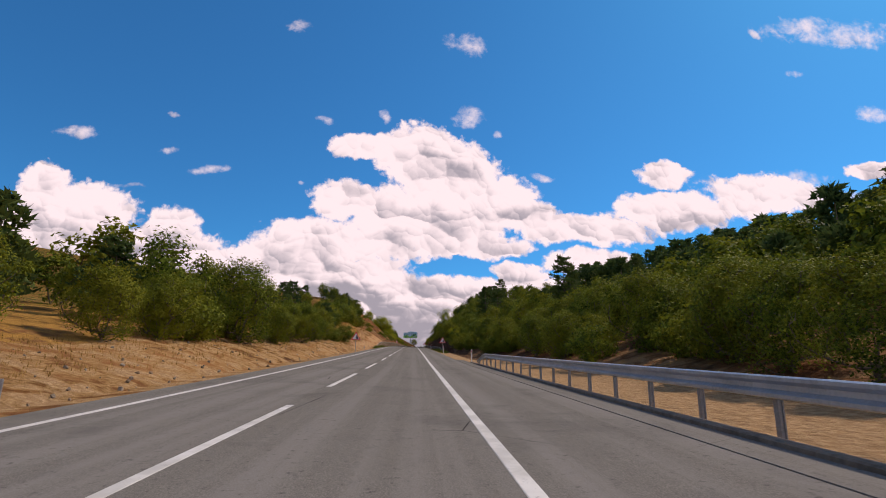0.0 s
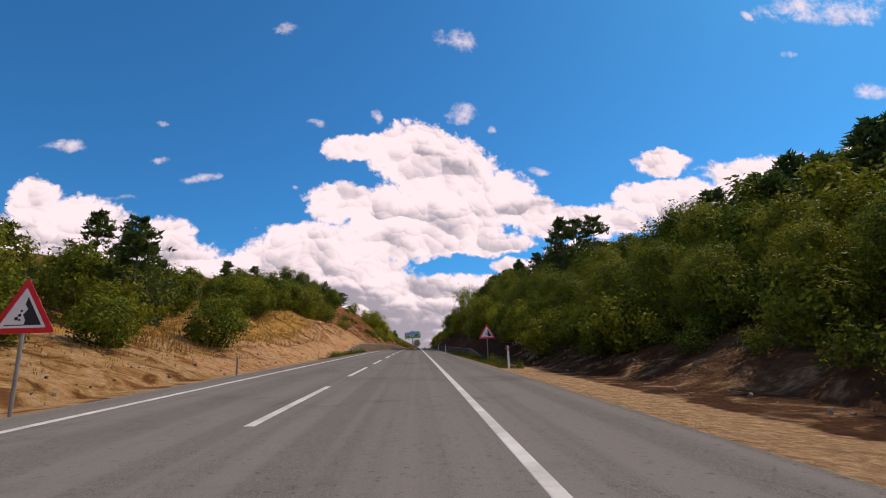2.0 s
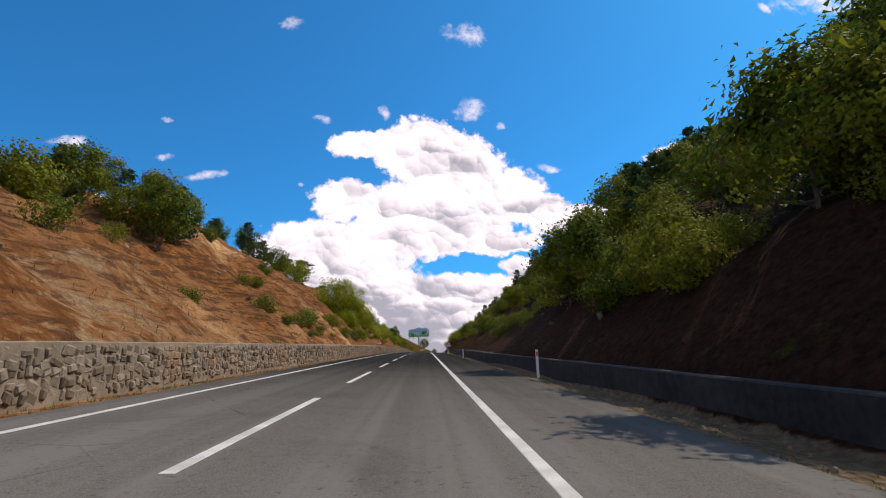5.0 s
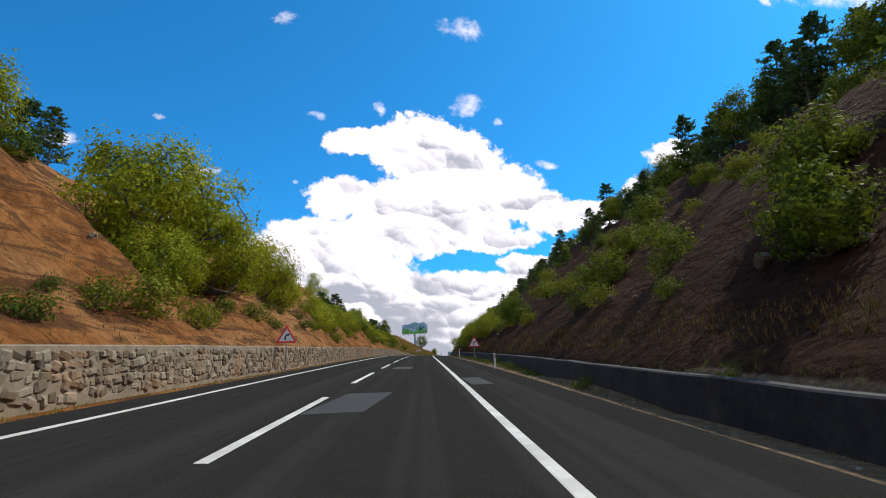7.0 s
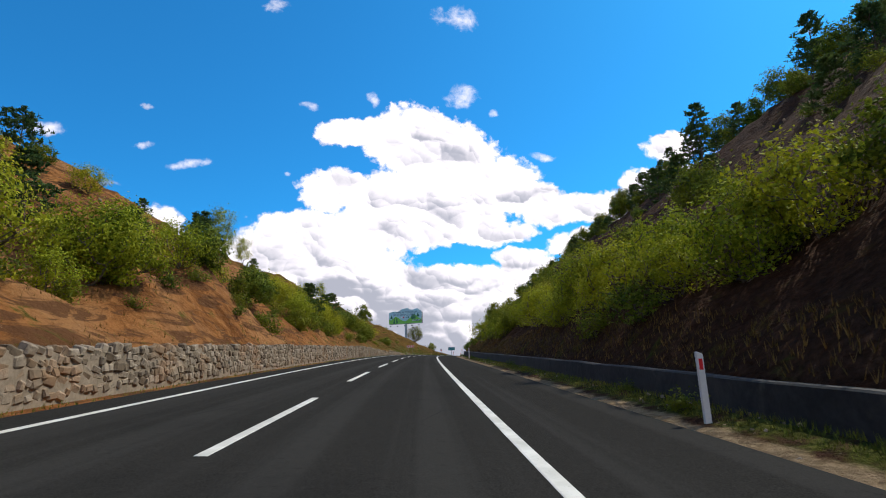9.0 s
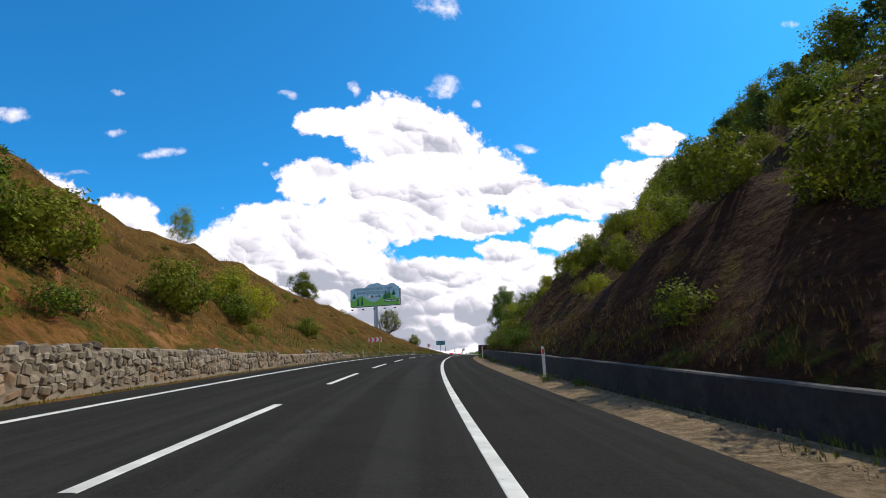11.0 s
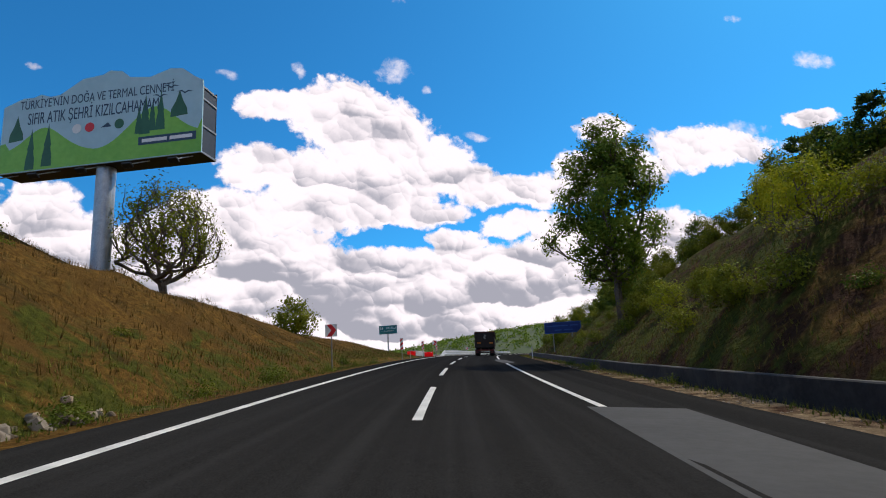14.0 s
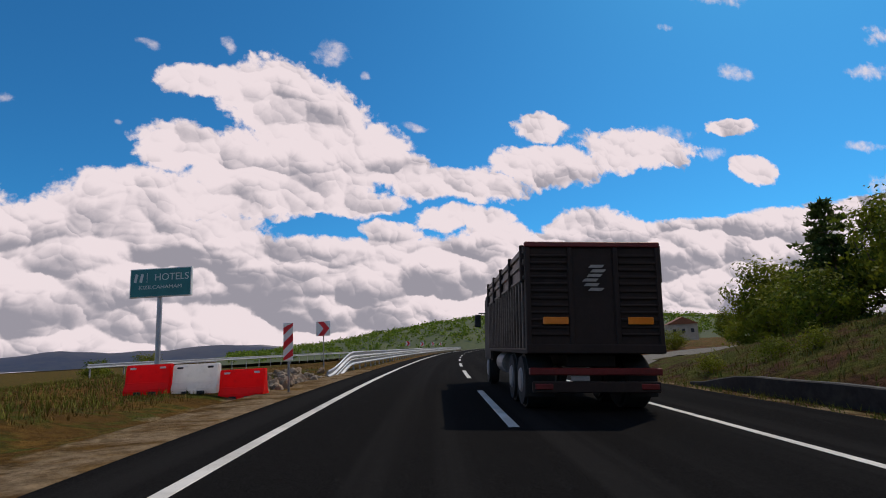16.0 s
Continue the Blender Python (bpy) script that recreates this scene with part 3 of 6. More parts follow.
def build_clouds():
    az, el, r = np.radians(np.linspace(-75, 75, 61)), np.radians(np.linspace(-3, 50, 25)), 4950.0
    verts = [(r * math.sin(a) * math.cos(e), r * math.cos(a) * math.cos(e), r * math.sin(e)) for e in el for a in az]
    ob = link_mesh("backdrop", verts, grid_faces(len(el), len(az)), cloud_material(), None, None, True)
    tagged(ob, "white cumulus clouds on a deep blue sky", "clouds", kind="structure")


build_clouds()


def build_fill_clouds():
    """An unseen dome of the same broken cumulus, added behind the road so its glow whitens the shade."""
    n = Nodes("cloud_fill_glow")
    p = n.position((1 / 4950.0, 1 / 4950.0, 1.9 / 4950.0))
    heap = n.math("ADD", n.noise(p, 3.4, 8, 0.56, 0.35), n.math("MULTIPLY", n.math("SUBTRACT", n.noise(p, 14, 7, 0.6), 0.5), 0.22))
    mask = n.ramp(heap, 0.44, 0.56)
    c = n.mix(n.ramp(n.noise(p, 6, 7, 0.6), 0.38, 0.62), (0.5, 0.5, 0.57), (0.96, 0.9, 0.98))
    em, tr, mx = n.add("Emission"), n.add("BsdfTransparent"), n.add("MixShader")
    n.link(c, em.inputs[0])
    n.link(mask, mx.inputs[0])
    n.link(tr.outputs[0], mx.inputs[1])
    n.link(em.outputs[0], mx.inputs[2])
    n.link(mx.outputs[0], n.out.inputs[0])
    az, el, r = np.radians(np.linspace(75, 285, 71)), np.radians(np.linspace(-3, 62, 27)), 4950.0
    verts = [(r * math.sin(a) * math.cos(e), r * math.cos(a) * math.cos(e), r * math.sin(e)) for e in el for a in az]
    ob = link_mesh("backdrop", verts, grid_faces(len(el), len(az)), n.mat, None, None, True)
    tagged(ob, "unseen broken cumulus added behind the road as white fill light", "clouds", kind="structure")


build_fill_clouds()


# ---- helpers for things ----
def part(name, bm, material, parent=None, label=""):
    """Links a bmesh as one mesh object under a thing or a part."""
    me = bpy.data.meshes.new(name)
    bm.to_mesh(me)
    bm.free()
    me.materials.append(material)
    ob = new(name, me)
    if parent is not None:
        ob.parent = parent
    if label:
        ob["label"] = label
    return ob


def thing(name, m, label, category, group=""):
    ob = new(name)
    ob.empty_display_size = 0.2
    ob.matrix_basis = m
    return tagged(ob, label, category, group)


def box(bm, size, at_=(0, 0, 0), bevel=0.0, turn=None):
    """Adds a bevelled box to a bmesh."""
    m = Matrix.Translation(at_) @ (turn or Matrix.Identity(4)) @ Matrix.Diagonal((*size, 1))
    geo = bmesh.ops.create_cube(bm, size=1, matrix=m)
    if bevel:
        edges = list({e for v in geo["verts"] for e in v.link_edges})
        bmesh.ops.bevel(bm, geom=edges, offset=bevel, segments=1, affect="EDGES")
    return bm


def tube(bm, r, h, at_=(0, 0, 0), r2=None, seg=12, turn=None):
    m = Matrix.Translation(at_) @ (turn or Matrix.Identity(4)) @ Matrix.Translation((0, 0, h / 2))
    bmesh.ops.create_cone(bm, cap_ends=True, segments=seg, radius1=r, radius2=r if r2 is None else r2, depth=h, matrix=m)
    return bm


def plate(bm, outline, y0, y1):
    """A flat piece with the outline (x, z), between two depths."""
    front = [bm.verts.new((x, y0, z)) for x, z in outline]
    back = [bm.verts.new((x, y1, z)) for x, z in outline]
    bm.faces.new(front)
    bm.faces.new(back[::-1])
    n = len(outline)
    for i in range(n):
        bm.faces.new((front[i], back[i], back[(i + 1) % n], front[(i + 1) % n]))
    bmesh.ops.recalc_face_normals(bm, faces=bm.faces)
    return bm


def rounded(points, r, seg=4):
    """A polygon with rounded corners."""
    out, n = [], len(points)
    for i in range(n):
        p, a, b = Vector(points[i]), Vector(points[i - 1]), Vector(points[(i + 1) % n])
        u, v = (a - p).normalized(), (b - p).normalized()
        for k in range(seg + 1):
            t = k / seg
            out.append(tuple((1 - t) ** 2 * (p + u * r) + 2 * t * (1 - t) * p + t * t * (p + v * r)))
    return out


def words(text, size, material, parent, place, name="lettering", width=None, label=""):
    """Raised lettering in the built-in font, upright and facing -y."""
    cu = bpy.data.curves.new(name, "FONT")
    cu.body, cu.size, cu.align_x, cu.align_y, cu.extrude = text, size, "CENTER", "CENTER", 0.004
    tmp = bpy.data.objects.new(name, cu)
    scene.collection.objects.link(tmp)
    bpy.context.view_layer.update()
    me = bpy.data.meshes.new_from_object(tmp.evaluated_get(bpy.context.evaluated_depsgraph_get()))
    bpy.data.objects.remove(tmp)
    me.materials.clear()
    me.materials.append(material)
    ob = new(name, me)
    xs = [v.co.x for v in me.vertices]
    k = width / (max(xs) - min(xs)) if width else 1.0
    ob.parent = parent
    ob.matrix_basis = Matrix.Translation(place) @ pose(0, 0, 0, 90) @ Matrix.Diagonal((k, 1, 1, 1))
    if label:
        ob["label"] = label
    return ob


# ---- trees ----
def leaf_quads(rng, pts, length, width, up=0.0, out=None, face=None):
    """Many small leaf-shaped faces at the points, turned at random."""
    n = len(pts)
    t = rng.normal(size=(n, 3))
    if face is not None:
        f = face / (np.linalg.norm(face, axis=1)[:, None] + 1e-9) + rng.normal(size=(n, 3)) * 0.45
        f /= np.linalg.norm(f, axis=1)[:, None]
        t -= f * np.sum(t * f, axis=1)[:, None]
    if out is not None:
        t = t * 0.55 + out
    t[:, 2] += up
    t /= np.linalg.norm(t, axis=1)[:, None]
    b = np.cross(t, rng.normal(size=(n, 3)) if face is None else f)
    b /= np.linalg.norm(b, axis=1)[:, None] + 1e-9
    k = rng.uniform(0.6, 1.35, (n, 1))
    t, b = t * length * k / 2, b * width * k / 2
    v = np.stack([pts - b - t * 0.6, pts + b - t * 0.6, pts + t], 1).reshape(-1, 3)
    return v, [(3 * i, 3 * i + 1, 3 * i + 2) for i in range(n)]


def limb_mesh(segs, sides=4):
    verts, faces = [], []
    for p, q, r0, r1 in segs:
        d = Vector(q) - Vector(p)
        if d.length < 1e-4:
            continue
        m = d.to_track_quat("Z", "Y").to_matrix()
        k = len(verts)
        for c, r in ((p, r0), (q, r1)):
            for i in range(sides):
                a = 2 * math.pi * i / sides
                verts.append(tuple(Vector(c) + m @ Vector((r * math.cos(a), r * math.sin(a), 0))))
        faces += [(k + i, k + (i + 1) % sides, k + sides + (i + 1) % sides, k + sides + i) for i in range(sides)]
        faces.append(tuple(k + sides + i for i in range(sides)))
    return verts, faces


def grow(rng, height, targets, trunk_top, stems=1, lean=0.1):
    """Joins crown targets to a trunk by the shortest natural ways; returns tapered segments."""
    nodes, parents = [], []
    for s_ in range(stems):
        a, off = rng.uniform(0, 6.28), 0.0
        prev = -1
        for i in range(7):
            f = i / 6
            w = (0.0 if stems == 1 else f * height * 0.16)
            nodes.append(np.array([math.cos(a) * (off + w) + rng.normal() * lean * f * 0.5, math.sin(a) * (off + w) + rng.normal() * lean * f * 0.5, f * trunk_top]))
            parents.append(prev)
            prev = len(nodes) - 1
    for t in sorted(targets, key=lambda q: q[2] + 0.6 * math.hypot(q[0], q[1])):
        arr = np.array(nodes)
        d = np.linalg.norm(arr - t, axis=1) + 3.0 * np.maximum(0, arr[:, 2] - t[2] + 0.25 * math.hypot(t[0], t[1]))
        j = int(d.argmin())
        mid = (nodes[j] + t) / 2 + np.array([0, 0, -0.06 * np.linalg.norm(t - nodes[j])]) + rng.normal(size=3) * 0.05
        nodes.append(mid)
        parents.append(j)
        nodes.append(np.array(t))
        parents.append(len(nodes) - 2)
    load = np.ones(len(nodes))
    for i in range(len(nodes) - 1, -1, -1):
        if parents[i] >= 0:
            load[parents[i]] += load[i]
    rad = 0.011 * (height / 5) ** 0.6 * load ** 0.44 + 0.003
    return [(nodes[parents[i]], nodes[i], min(rad[parents[i]], rad[i] * 1.5), rad[i]) for i in range(len(nodes)) if parents[i] >= 0]


def tree_broad(kind, seed, height, radius, base, n_targets, n_leaves, leaf, sigma, stuff, stems=1, label="", category="tree", top=0.5, flat=1.0):
    rng = np.random.default_rng(seed)
    tg = []
    while len(tg) < n_targets:
        q = rng.uniform(-1, 1, 3)
        r = np.linalg.norm(q)
        if 0.45 < r < 1 + 0.12 * rng.normal():
            w = 1.0 if q[2] < 0 else 1 - 0.25 * q[2]
            lump = 1 + 0.22 * math.sin(3 * math.atan2(q[1], q[0]) + seed) * (1 - abs(q[2]))
            tg.append((q[0] * radius * w * lump, q[1] * radius * w * lump * flat, base + (q[2] + 1) / 2 * (height - base)))
    root = thing(kind, Matrix.Identity(4), label, category, "roadside trees")
    v, f = limb_mesh(grow(rng, height, tg, height * top, stems), 5 if height > 6.1 else 4 if category == "tree" else 3)
    link_mesh("trunk", v, f, BARK, root)
    tgc = np.array(tg)[rng.integers(0, n_targets, n_leaves)]
    c = tgc + rng.normal(size=(n_leaves, 3)) * sigma
    c[:, 2] = np.maximum(c[:, 2], 0.15)
    near_lobe = c - np.array([0, 0, base + (height - base) * 0.4])
    v, f = leaf_quads(rng, c, leaf, leaf * 0.62, 0.0, None, near_lobe * np.array([1, 1, 1.3]) + (c - tgc) * 2.0)
    link_mesh("crown", v, f, stuff, root)
    return root


def tree_pine(kind, seed, height, radius, levels, per, clump, label, bare=0.15, leaf=0.5):
    """A pine: a straight trunk, uneven whorls of boughs, needles in rounded brushes along their outer half."""
    rng = np.random.default_rng(seed)
    root = thing(kind, Matrix.Identity(4), label, "tree", "roadside trees")
    segs = [((0, 0, height * i / 8), (rng.normal() * 0.03, 0, height * (i + 1) / 8), 0.02 * height * (1 - i / 8.2), 0.02 * height * (1 - (i + 1) / 8.2)) for i in range(8)]
    pts, outs = [], []
    for lv in range(levels):
        f = (lv + rng.uniform(-0.3, 0.3)) / levels
        z = height * (bare + (0.96 - bare) * f)
        reach = radius * (max(0.0, 1 - f) ** 0.62) * (0.72 + 0.28 * min(1.0, f * 5)) + 0.22
        for b in range(per):
            if rng.random() < 0.14:
                continue
            a = 2 * math.pi * (b + rng.uniform(-0.4, 0.4)) / per + lv * 1.1
            length = reach * rng.uniform(0.55, 1.2)
            d = np.array([math.cos(a), math.sin(a), 0.0])
            tip = np.array([0, 0, z]) + d * length + np.array([0, 0, length * rng.uniform(0.0, 0.45)])
            if leaf < 0.6:
                segs.append(((0, 0, z), tuple(tip), 0.012 + 0.012 * length, 0.008))
            for k in range(clump):
                q = rng.uniform(0.42, 1.0)
                side = np.array([-d[1], d[0], 0]) * rng.normal() * 0.26 * length * q
                p = np.array([0, 0, z]) * (1 - q) + tip * q + side + rng.normal(size=3) * 0.06
                for _ in range(5):
                    o = rng.normal(size=3)
                    o[2] = abs(o[2]) * 0.8 + 0.25
                    pts.append(p + o * 0.11 * leaf / 0.4)
                    outs.append(o * 0.7 + d * 0.25)
    v, f = limb_mesh(segs)
    link_mesh("trunk", v, f, BARK, root)
    v, f = leaf_quads(rng, np.array(pts), leaf, leaf * 0.42, 0.0, np.array(outs))
    link_mesh("crown", v, f, LEAF_PINE, root)
    return root


class Wood:
    """Kinds of tree; the first of each kind is the built one, the rest are copies."""

    def __init__(self):
        self.made, self.used = {}, set()

    def kind(self, key, ob):
        self.made[key] = ob

    def put(self, key, s, l, size, turn, sink=0.12):
        m = stand(s, l, turn, size, ground_u(s, l) - sink)
        if key not in self.used:
            self.used.add(key)
            ob = self.made[key]
            ob.matrix_basis = stand(s, l, turn, 1.0, ground_u(s, l) - sink)
            return ob
        return copy_thing(self.made[key], m)


wood = Wood()
wood.kind("oak_a", tree_broad("oak_tree", 11, 5.5, 2.5, 0.5, 60, 4600, 0.29, 0.36, LEAF_OAK, 1, "low dense green oak on dry ground"))
wood.kind("oak_b", tree_broad("oak_tree", 12, 6.0, 2.2, 0.9, 56, 4400, 0.29, 0.35, LEAF_OAK, 2, "dense dark green oak among scrub"))
wood.kind("oak_c", tree_broad("oak_bush", 13, 3.4, 2.1, 0.1, 46, 3300, 0.26, 0.31, LEAF_OAK, 3, "round green oak bush on dry slope", "bush"))
wood.kind("oak_near", tree_broad("oak_tree", 19, 5.6, 2.4, 0.4, 90, 12000, 0.17, 0.3, LEAF_OAK, 2, "dense dark green oak above the roadside ditch"))
wood.kind("willow_a", tree_broad("willow_bush", 14, 6.2, 4.3, 0.2, 150, 15000, 0.24, 0.42, LEAF_LIGHT, 4, "large light green spreading willow bush above the wall", "bush"))
wood.kind("willow_b", tree_broad("broom_bush", 15, 3.6, 1.9, 0.2, 70, 3600, 0.18, 0.26, LEAF_LIGHT, 5, "yellowish green airy bush on the slope", "bush"))
wood.kind("shrub", tree_broad("scrub_bush", 16, 1.5, 0.95, 0.05, 20, 900, 0.17, 0.25, LEAF_OAK, 4, "small green scrub bush on bare soil", "bush"))
wood.kind("weed", tree_broad("weed_clump", 17, 0.7, 0.6, 0.0, 16, 520, 0.12, 0.16, LEAF_WEED, 5, "fresh green weeds beside the road", "weed"))
wood.kind("birch", tree_broad("birch_tree", 18, 8.0, 1.9, 0.8, 56, 5000, 0.22, 0.42, LEAF_LIGHT, 2, "slender bright green birch on the slope", "tree", 0.85))
wood.kind("pine_a", tree_pine("pine_tree", 21, 9.0, 2.5, 14, 7, 9, "tall dark green pine with uneven crown", 0.1, 0.42))
wood.kind("pine_b", tree_pine("pine_tree", 22, 5.5, 1.9, 10, 6, 8, "young dark green pine on the slope", 0.1, 0.4))
wood.kind("pine_c", tree_pine("pine_tree", 23, 6.0, 3.0, 7, 7, 11, "broad flat-topped dark pine on the brow", 0.36, 0.42))
wood.kind("far_pine", tree_pine("pine_tree", 24, 8.0, 2.3, 10, 5, 4, "dark pine in the hillside wood", 0.1, 0.8))
wood.kind("far_oak", tree_broad("scrub_oak", 25, 6.5, 2.6, 0.4, 34, 1700, 0.5, 0.42, LEAF_OAK, 2, "dark green oak in the hillside wood"))

rnd = random.Random(5)


def scatter(keys, s0, s1, l0, l1, step, size0, size1, jitter=0.5):
    """A loose row or field of trees between two lines along the road."""
    s = s0
    while s < s1:
        wood.put(rnd.choice(keys), s + rnd.uniform(-1, 1) * step * jitter, rnd.uniform(l0, l1), rnd.uniform(size0, size1), rnd.uniform(0, 360))
        s += step * rnd.uniform(0.7, 1.3)


def brow(keys, s0, s1, step, size0, size1, near=-2.0, far=1.5):
    """Trees along the upper edge of the slope on the outer side of the shoulder."""
    s = s0
    while s < s1:
        wood.put(rnd.choice(keys), s, float(np.interp(s, RIGHT_S, RIGHT_L)) + rnd.uniform(near, far), rnd.uniform(size0, size1), rnd.uniform(0, 360))
        s += step * rnd.uniform(0.7, 1.3)


# left side: oak scrub, then pines behind it
scatter(["oak_near", "oak_near", "oak_c"], 31, 82, -11.4, -9.0, 2.7, 0.55, 0.76)
scatter(["oak_b", "oak_a", "pine_b"], 34, 92, -16.5, -13, 3.0, 0.55, 0.75)
scatter(["far_pine", "far_oak"], 34, 120, -26, -18, 2.6, 0.45, 0.62)
scatter(["far_pine", "far_oak"], 40, 180, -44, -27, 3.4, 0.65, 0.9)
wood.put("pine_a", 101.5, -20.5, 1.15, 20)
wood.put("pine_a", 97.5, -21.5, 0.95, 140)
wood.put("pine_b", 84, -11.5, 1.0, 200)
for s_, l_, k_ in ((13, -11.5, 0.52), (16.5, -12.0, 0.55), (19, -13.2, 0.64), (15, -15.0, 0.66), (20, -16.5, 0.7), (24, -11.0, 0.6), (28, -10.4, 0.62)):
    wood.put("oak_near", s_, l_, k_, s_ * 77 % 360)
wood.put("oak_c", 88, -9.0, 0.8, 100)
wood.put("oak_a", 100, -17.5, 0.7, 10)
scatter(["oak_a", "oak_c", "oak_b"], 104, 146, -19, -14, 2.2, 0.65, 0.9)
wood.put("oak_a", 135, -13.6, 0.85, 50)
wood.put("oak_a", 145, -14.7, 1.0, 60)
wood.put("oak_c", 149, -13.2, 1.0, 160)
scatter(["oak_a", "oak_b", "oak_a"], 122, 150, -19.5, -15, 1.8, 0.75, 0.95)
scatter(["oak_c", "pine_b", "oak_b"], 150, 192, -24, -14, 2.6, 0.6, 0.95)
scatter(["shrub"], 150, 200, -12, -8, 6.0, 0.6, 0.95)
scatter(["pine_b", "oak_b", "oak_c"], 190, 228, -31, -26.5, 4.0, 0.7, 1.0)
for s_, l_, k_, r_ in ((230, -11.6, 0.74, 0), (235, -10.6, 0.8, 80), (240.5, -9.8, 0.74, 200), (227, -9.8, 0.5, 30), (246, -9.4, 0.52, 300)):
    wood.put("willow_a", s_, l_, k_, r_)
scatter(["shrub", "weed"], 196, 222, -10, -6.6, 4.5, 0.6, 0.9)
scatter(["willow_b", "shrub", "shrub", "oak_c"], 195, 335, -24, -11, 3.2, 0.3, 0.55)
scatter(["willow_b", "oak_c", "willow_b"], 256, 330, -10.5, -7.2, 4.6, 0.5, 0.85)
wood.put("willow_a", 275, -9.0, 0.52, 120)
wood.put("willow_a", 282, -9.0, 0.5, 10)
scatter(["willow_b", "willow_b", "shrub", "pine_b"], 252, 345, -15, -8.0, 2.6, 0.45, 0.8)
scatter(["shrub", "weed", "weed"], 180, 340, -8.5, -6.6, 2.4, 0.5, 1.1)
for s_, l_, k_, key in ((230.7, -27.0, 0.75, "pine_a"), (234, -28.0, 0.9, "oak_b"), (241.6, -28.2, 1.0, "pine_b"), (245, -28.5, 0.66, "pine_a"), (254, -28.5, 1.1, "oak_a"), (258, -28.8, 0.9, "oak_b"), (261.5, -28.5, 1.05, "pine_c"), (274.3, -28.5, 1.15, "pine_b"), (278, -28.5, 1.05, "pine_c"), (302, -28.5, 0.85, "pine_c"), (318, -27.5, 0.5, "pine_b"), (335, -26, 0.6, "birch"), (338, -24, 0.55, "birch"), (346, -25.5, 0.6, "pine_b")):
    wood.put(key, s_, l_, k_, s_ * 7 % 360)
scatter(["willow_b", "oak_c"], 330, 352, -9.5, -7, 5.5, 0.5, 0.8)
scatter(["shrub", "weed", "weed"], 335, 440, -19, -7.5, 3.0, 0.4, 0.8)
wood.put("oak_b", 415.5, -24.0, 0.85, 40)
wood.put("oak_a", 418, -23.6, 0.7, 140)
wood.put("shrub", 428, -20.5, 0.9, 0)
wood.put("oak_c", 454, -11.2, 0.8, 30)
wood.put("willow_b", 360.5, -11.0, 0.95, 30)
wood.put("willow_b", 363, -9.8, 0.7, 130)
wood.put("oak_c", 358.5, -9.6, 0.6, 30)
wood.put("birch", 377, -23.6, 0.62, 0)
wood.put("oak_c", 368, -7.6, 0.5, 60)
for s_, l_, k_ in ((560, -58, 1.0), (562, -51, 1.1), (545, -80, 1.3), (540, -86, 1.2)):
    wood.put("oak_c", s_, l_, k_, s_ * 7 % 360)
wood.put("shrub", 487, -24, 1.0, 0)
wood.put("shrub", 494, -26, 1.1, 90)
# right side: oak scrub before a wooded hill
scatter(["oak_near", "oak_near", "oak_c"], 14, 80, 12.8, 15.5, 2.6, 0.55, 0.8)
scatter(["oak_a", "oak_b"], 8, 112, 16.5, 20, 2.6, 0.58, 0.8)
scatter(["far_oak", "far_oak", "far_pine"], 12, 95, 21, 28, 2.4, 0.6, 0.82)
scatter(["far_oak"], 95, 150, 19, 26, 2.6, 0.4, 0.58)
scatter(["far_pine", "far_oak", "far_pine"], 20, 95, 29, 40, 2.2, 0.75, 1.0)
scatter(["far_oak"], 95, 170, 28, 38, 3.0, 0.5, 0.65)
scatter(["far_pine"], 40, 130, 41, 62, 2.0, 0.75, 1.0)
scatter(["far_pine"], 60, 140, 63, 95, 2.4, 0.8, 1.05)
wood.put("pine_a", 71, 22.6, 1.12, 30)
wood.put("pine_a", 74.5, 24.5, 0.9, 130)
wood.put("pine_a", 106, 16.6, 0.98, 70)
wood.put("pine_a", 108.5, 18.8, 0.95, 250)
wood.put("pine_a", 102.5, 18.5, 0.9, 10)
scatter(["oak_c", "willow_b", "shrub"], 84, 125, 9.6, 11.5, 4.2, 0.4, 0.7)
scatter(["oak_b", "oak_a", "oak_a"], 98, 168, 13, 17.5, 2.2, 0.5, 0.7)
scatter(["oak_c", "oak_a", "shrub"], 96, 175, 9.4, 13.5, 1.5, 0.45, 0.75)
wood.put("pine_b", 121.5, 9.6, 0.5, 0)
scatter(["oak_near"], 78, 112, 12.2, 14.4, 2.8, 0.55, 0.76)
scatter(["oak_c", "oak_c", "shrub"], 82, 104, 10.6, 11.8, 2.4, 0.45, 0.7)
scatter(["shrub", "oak_c"], 60, 100, 11.0, 13.0, 2.0, 0.5, 0.8)
wood.put("pine_a", 141.5, 25.5, 0.95, 200)
wood.put("pine_b", 143.5, 23, 1.1, 20)
wood.put("pine_a", 119, 18.5, 0.62, 77)
wood.put("pine_b", 122.5, 19.0, 0.8, 10)
wood.put("birch", 148, 10.8, 0.98, 0)
scatter(["oak_b", "pine_b", "oak_a"], 150, 196, 17, 25, 2.4, 0.7, 1.0)
scatter(["shrub"], 165, 205, 10, 16, 4.0, 0.5, 0.8)
brow(["pine_a", "pine_b", "oak_b", "oak_a"], 180, 262, 1.5, 0.5, 0.72, -2.0, 3.0)
scatter(["oak_c", "shrub", "shrub", "pine_b"], 195, 262, 14, 28, 5.5, 0.3, 0.5)
scatter(["shrub"], 190, 340, 9, 18, 4.5, 0.6, 1.1)
brow(["pine_a", "pine_b", "oak_b", "oak_c"], 264, 345, 2.0, 0.5, 0.75)
scatter(["oak_c", "shrub", "pine_b"], 262, 380, 14, 30, 5.5, 0.4, 0.75)
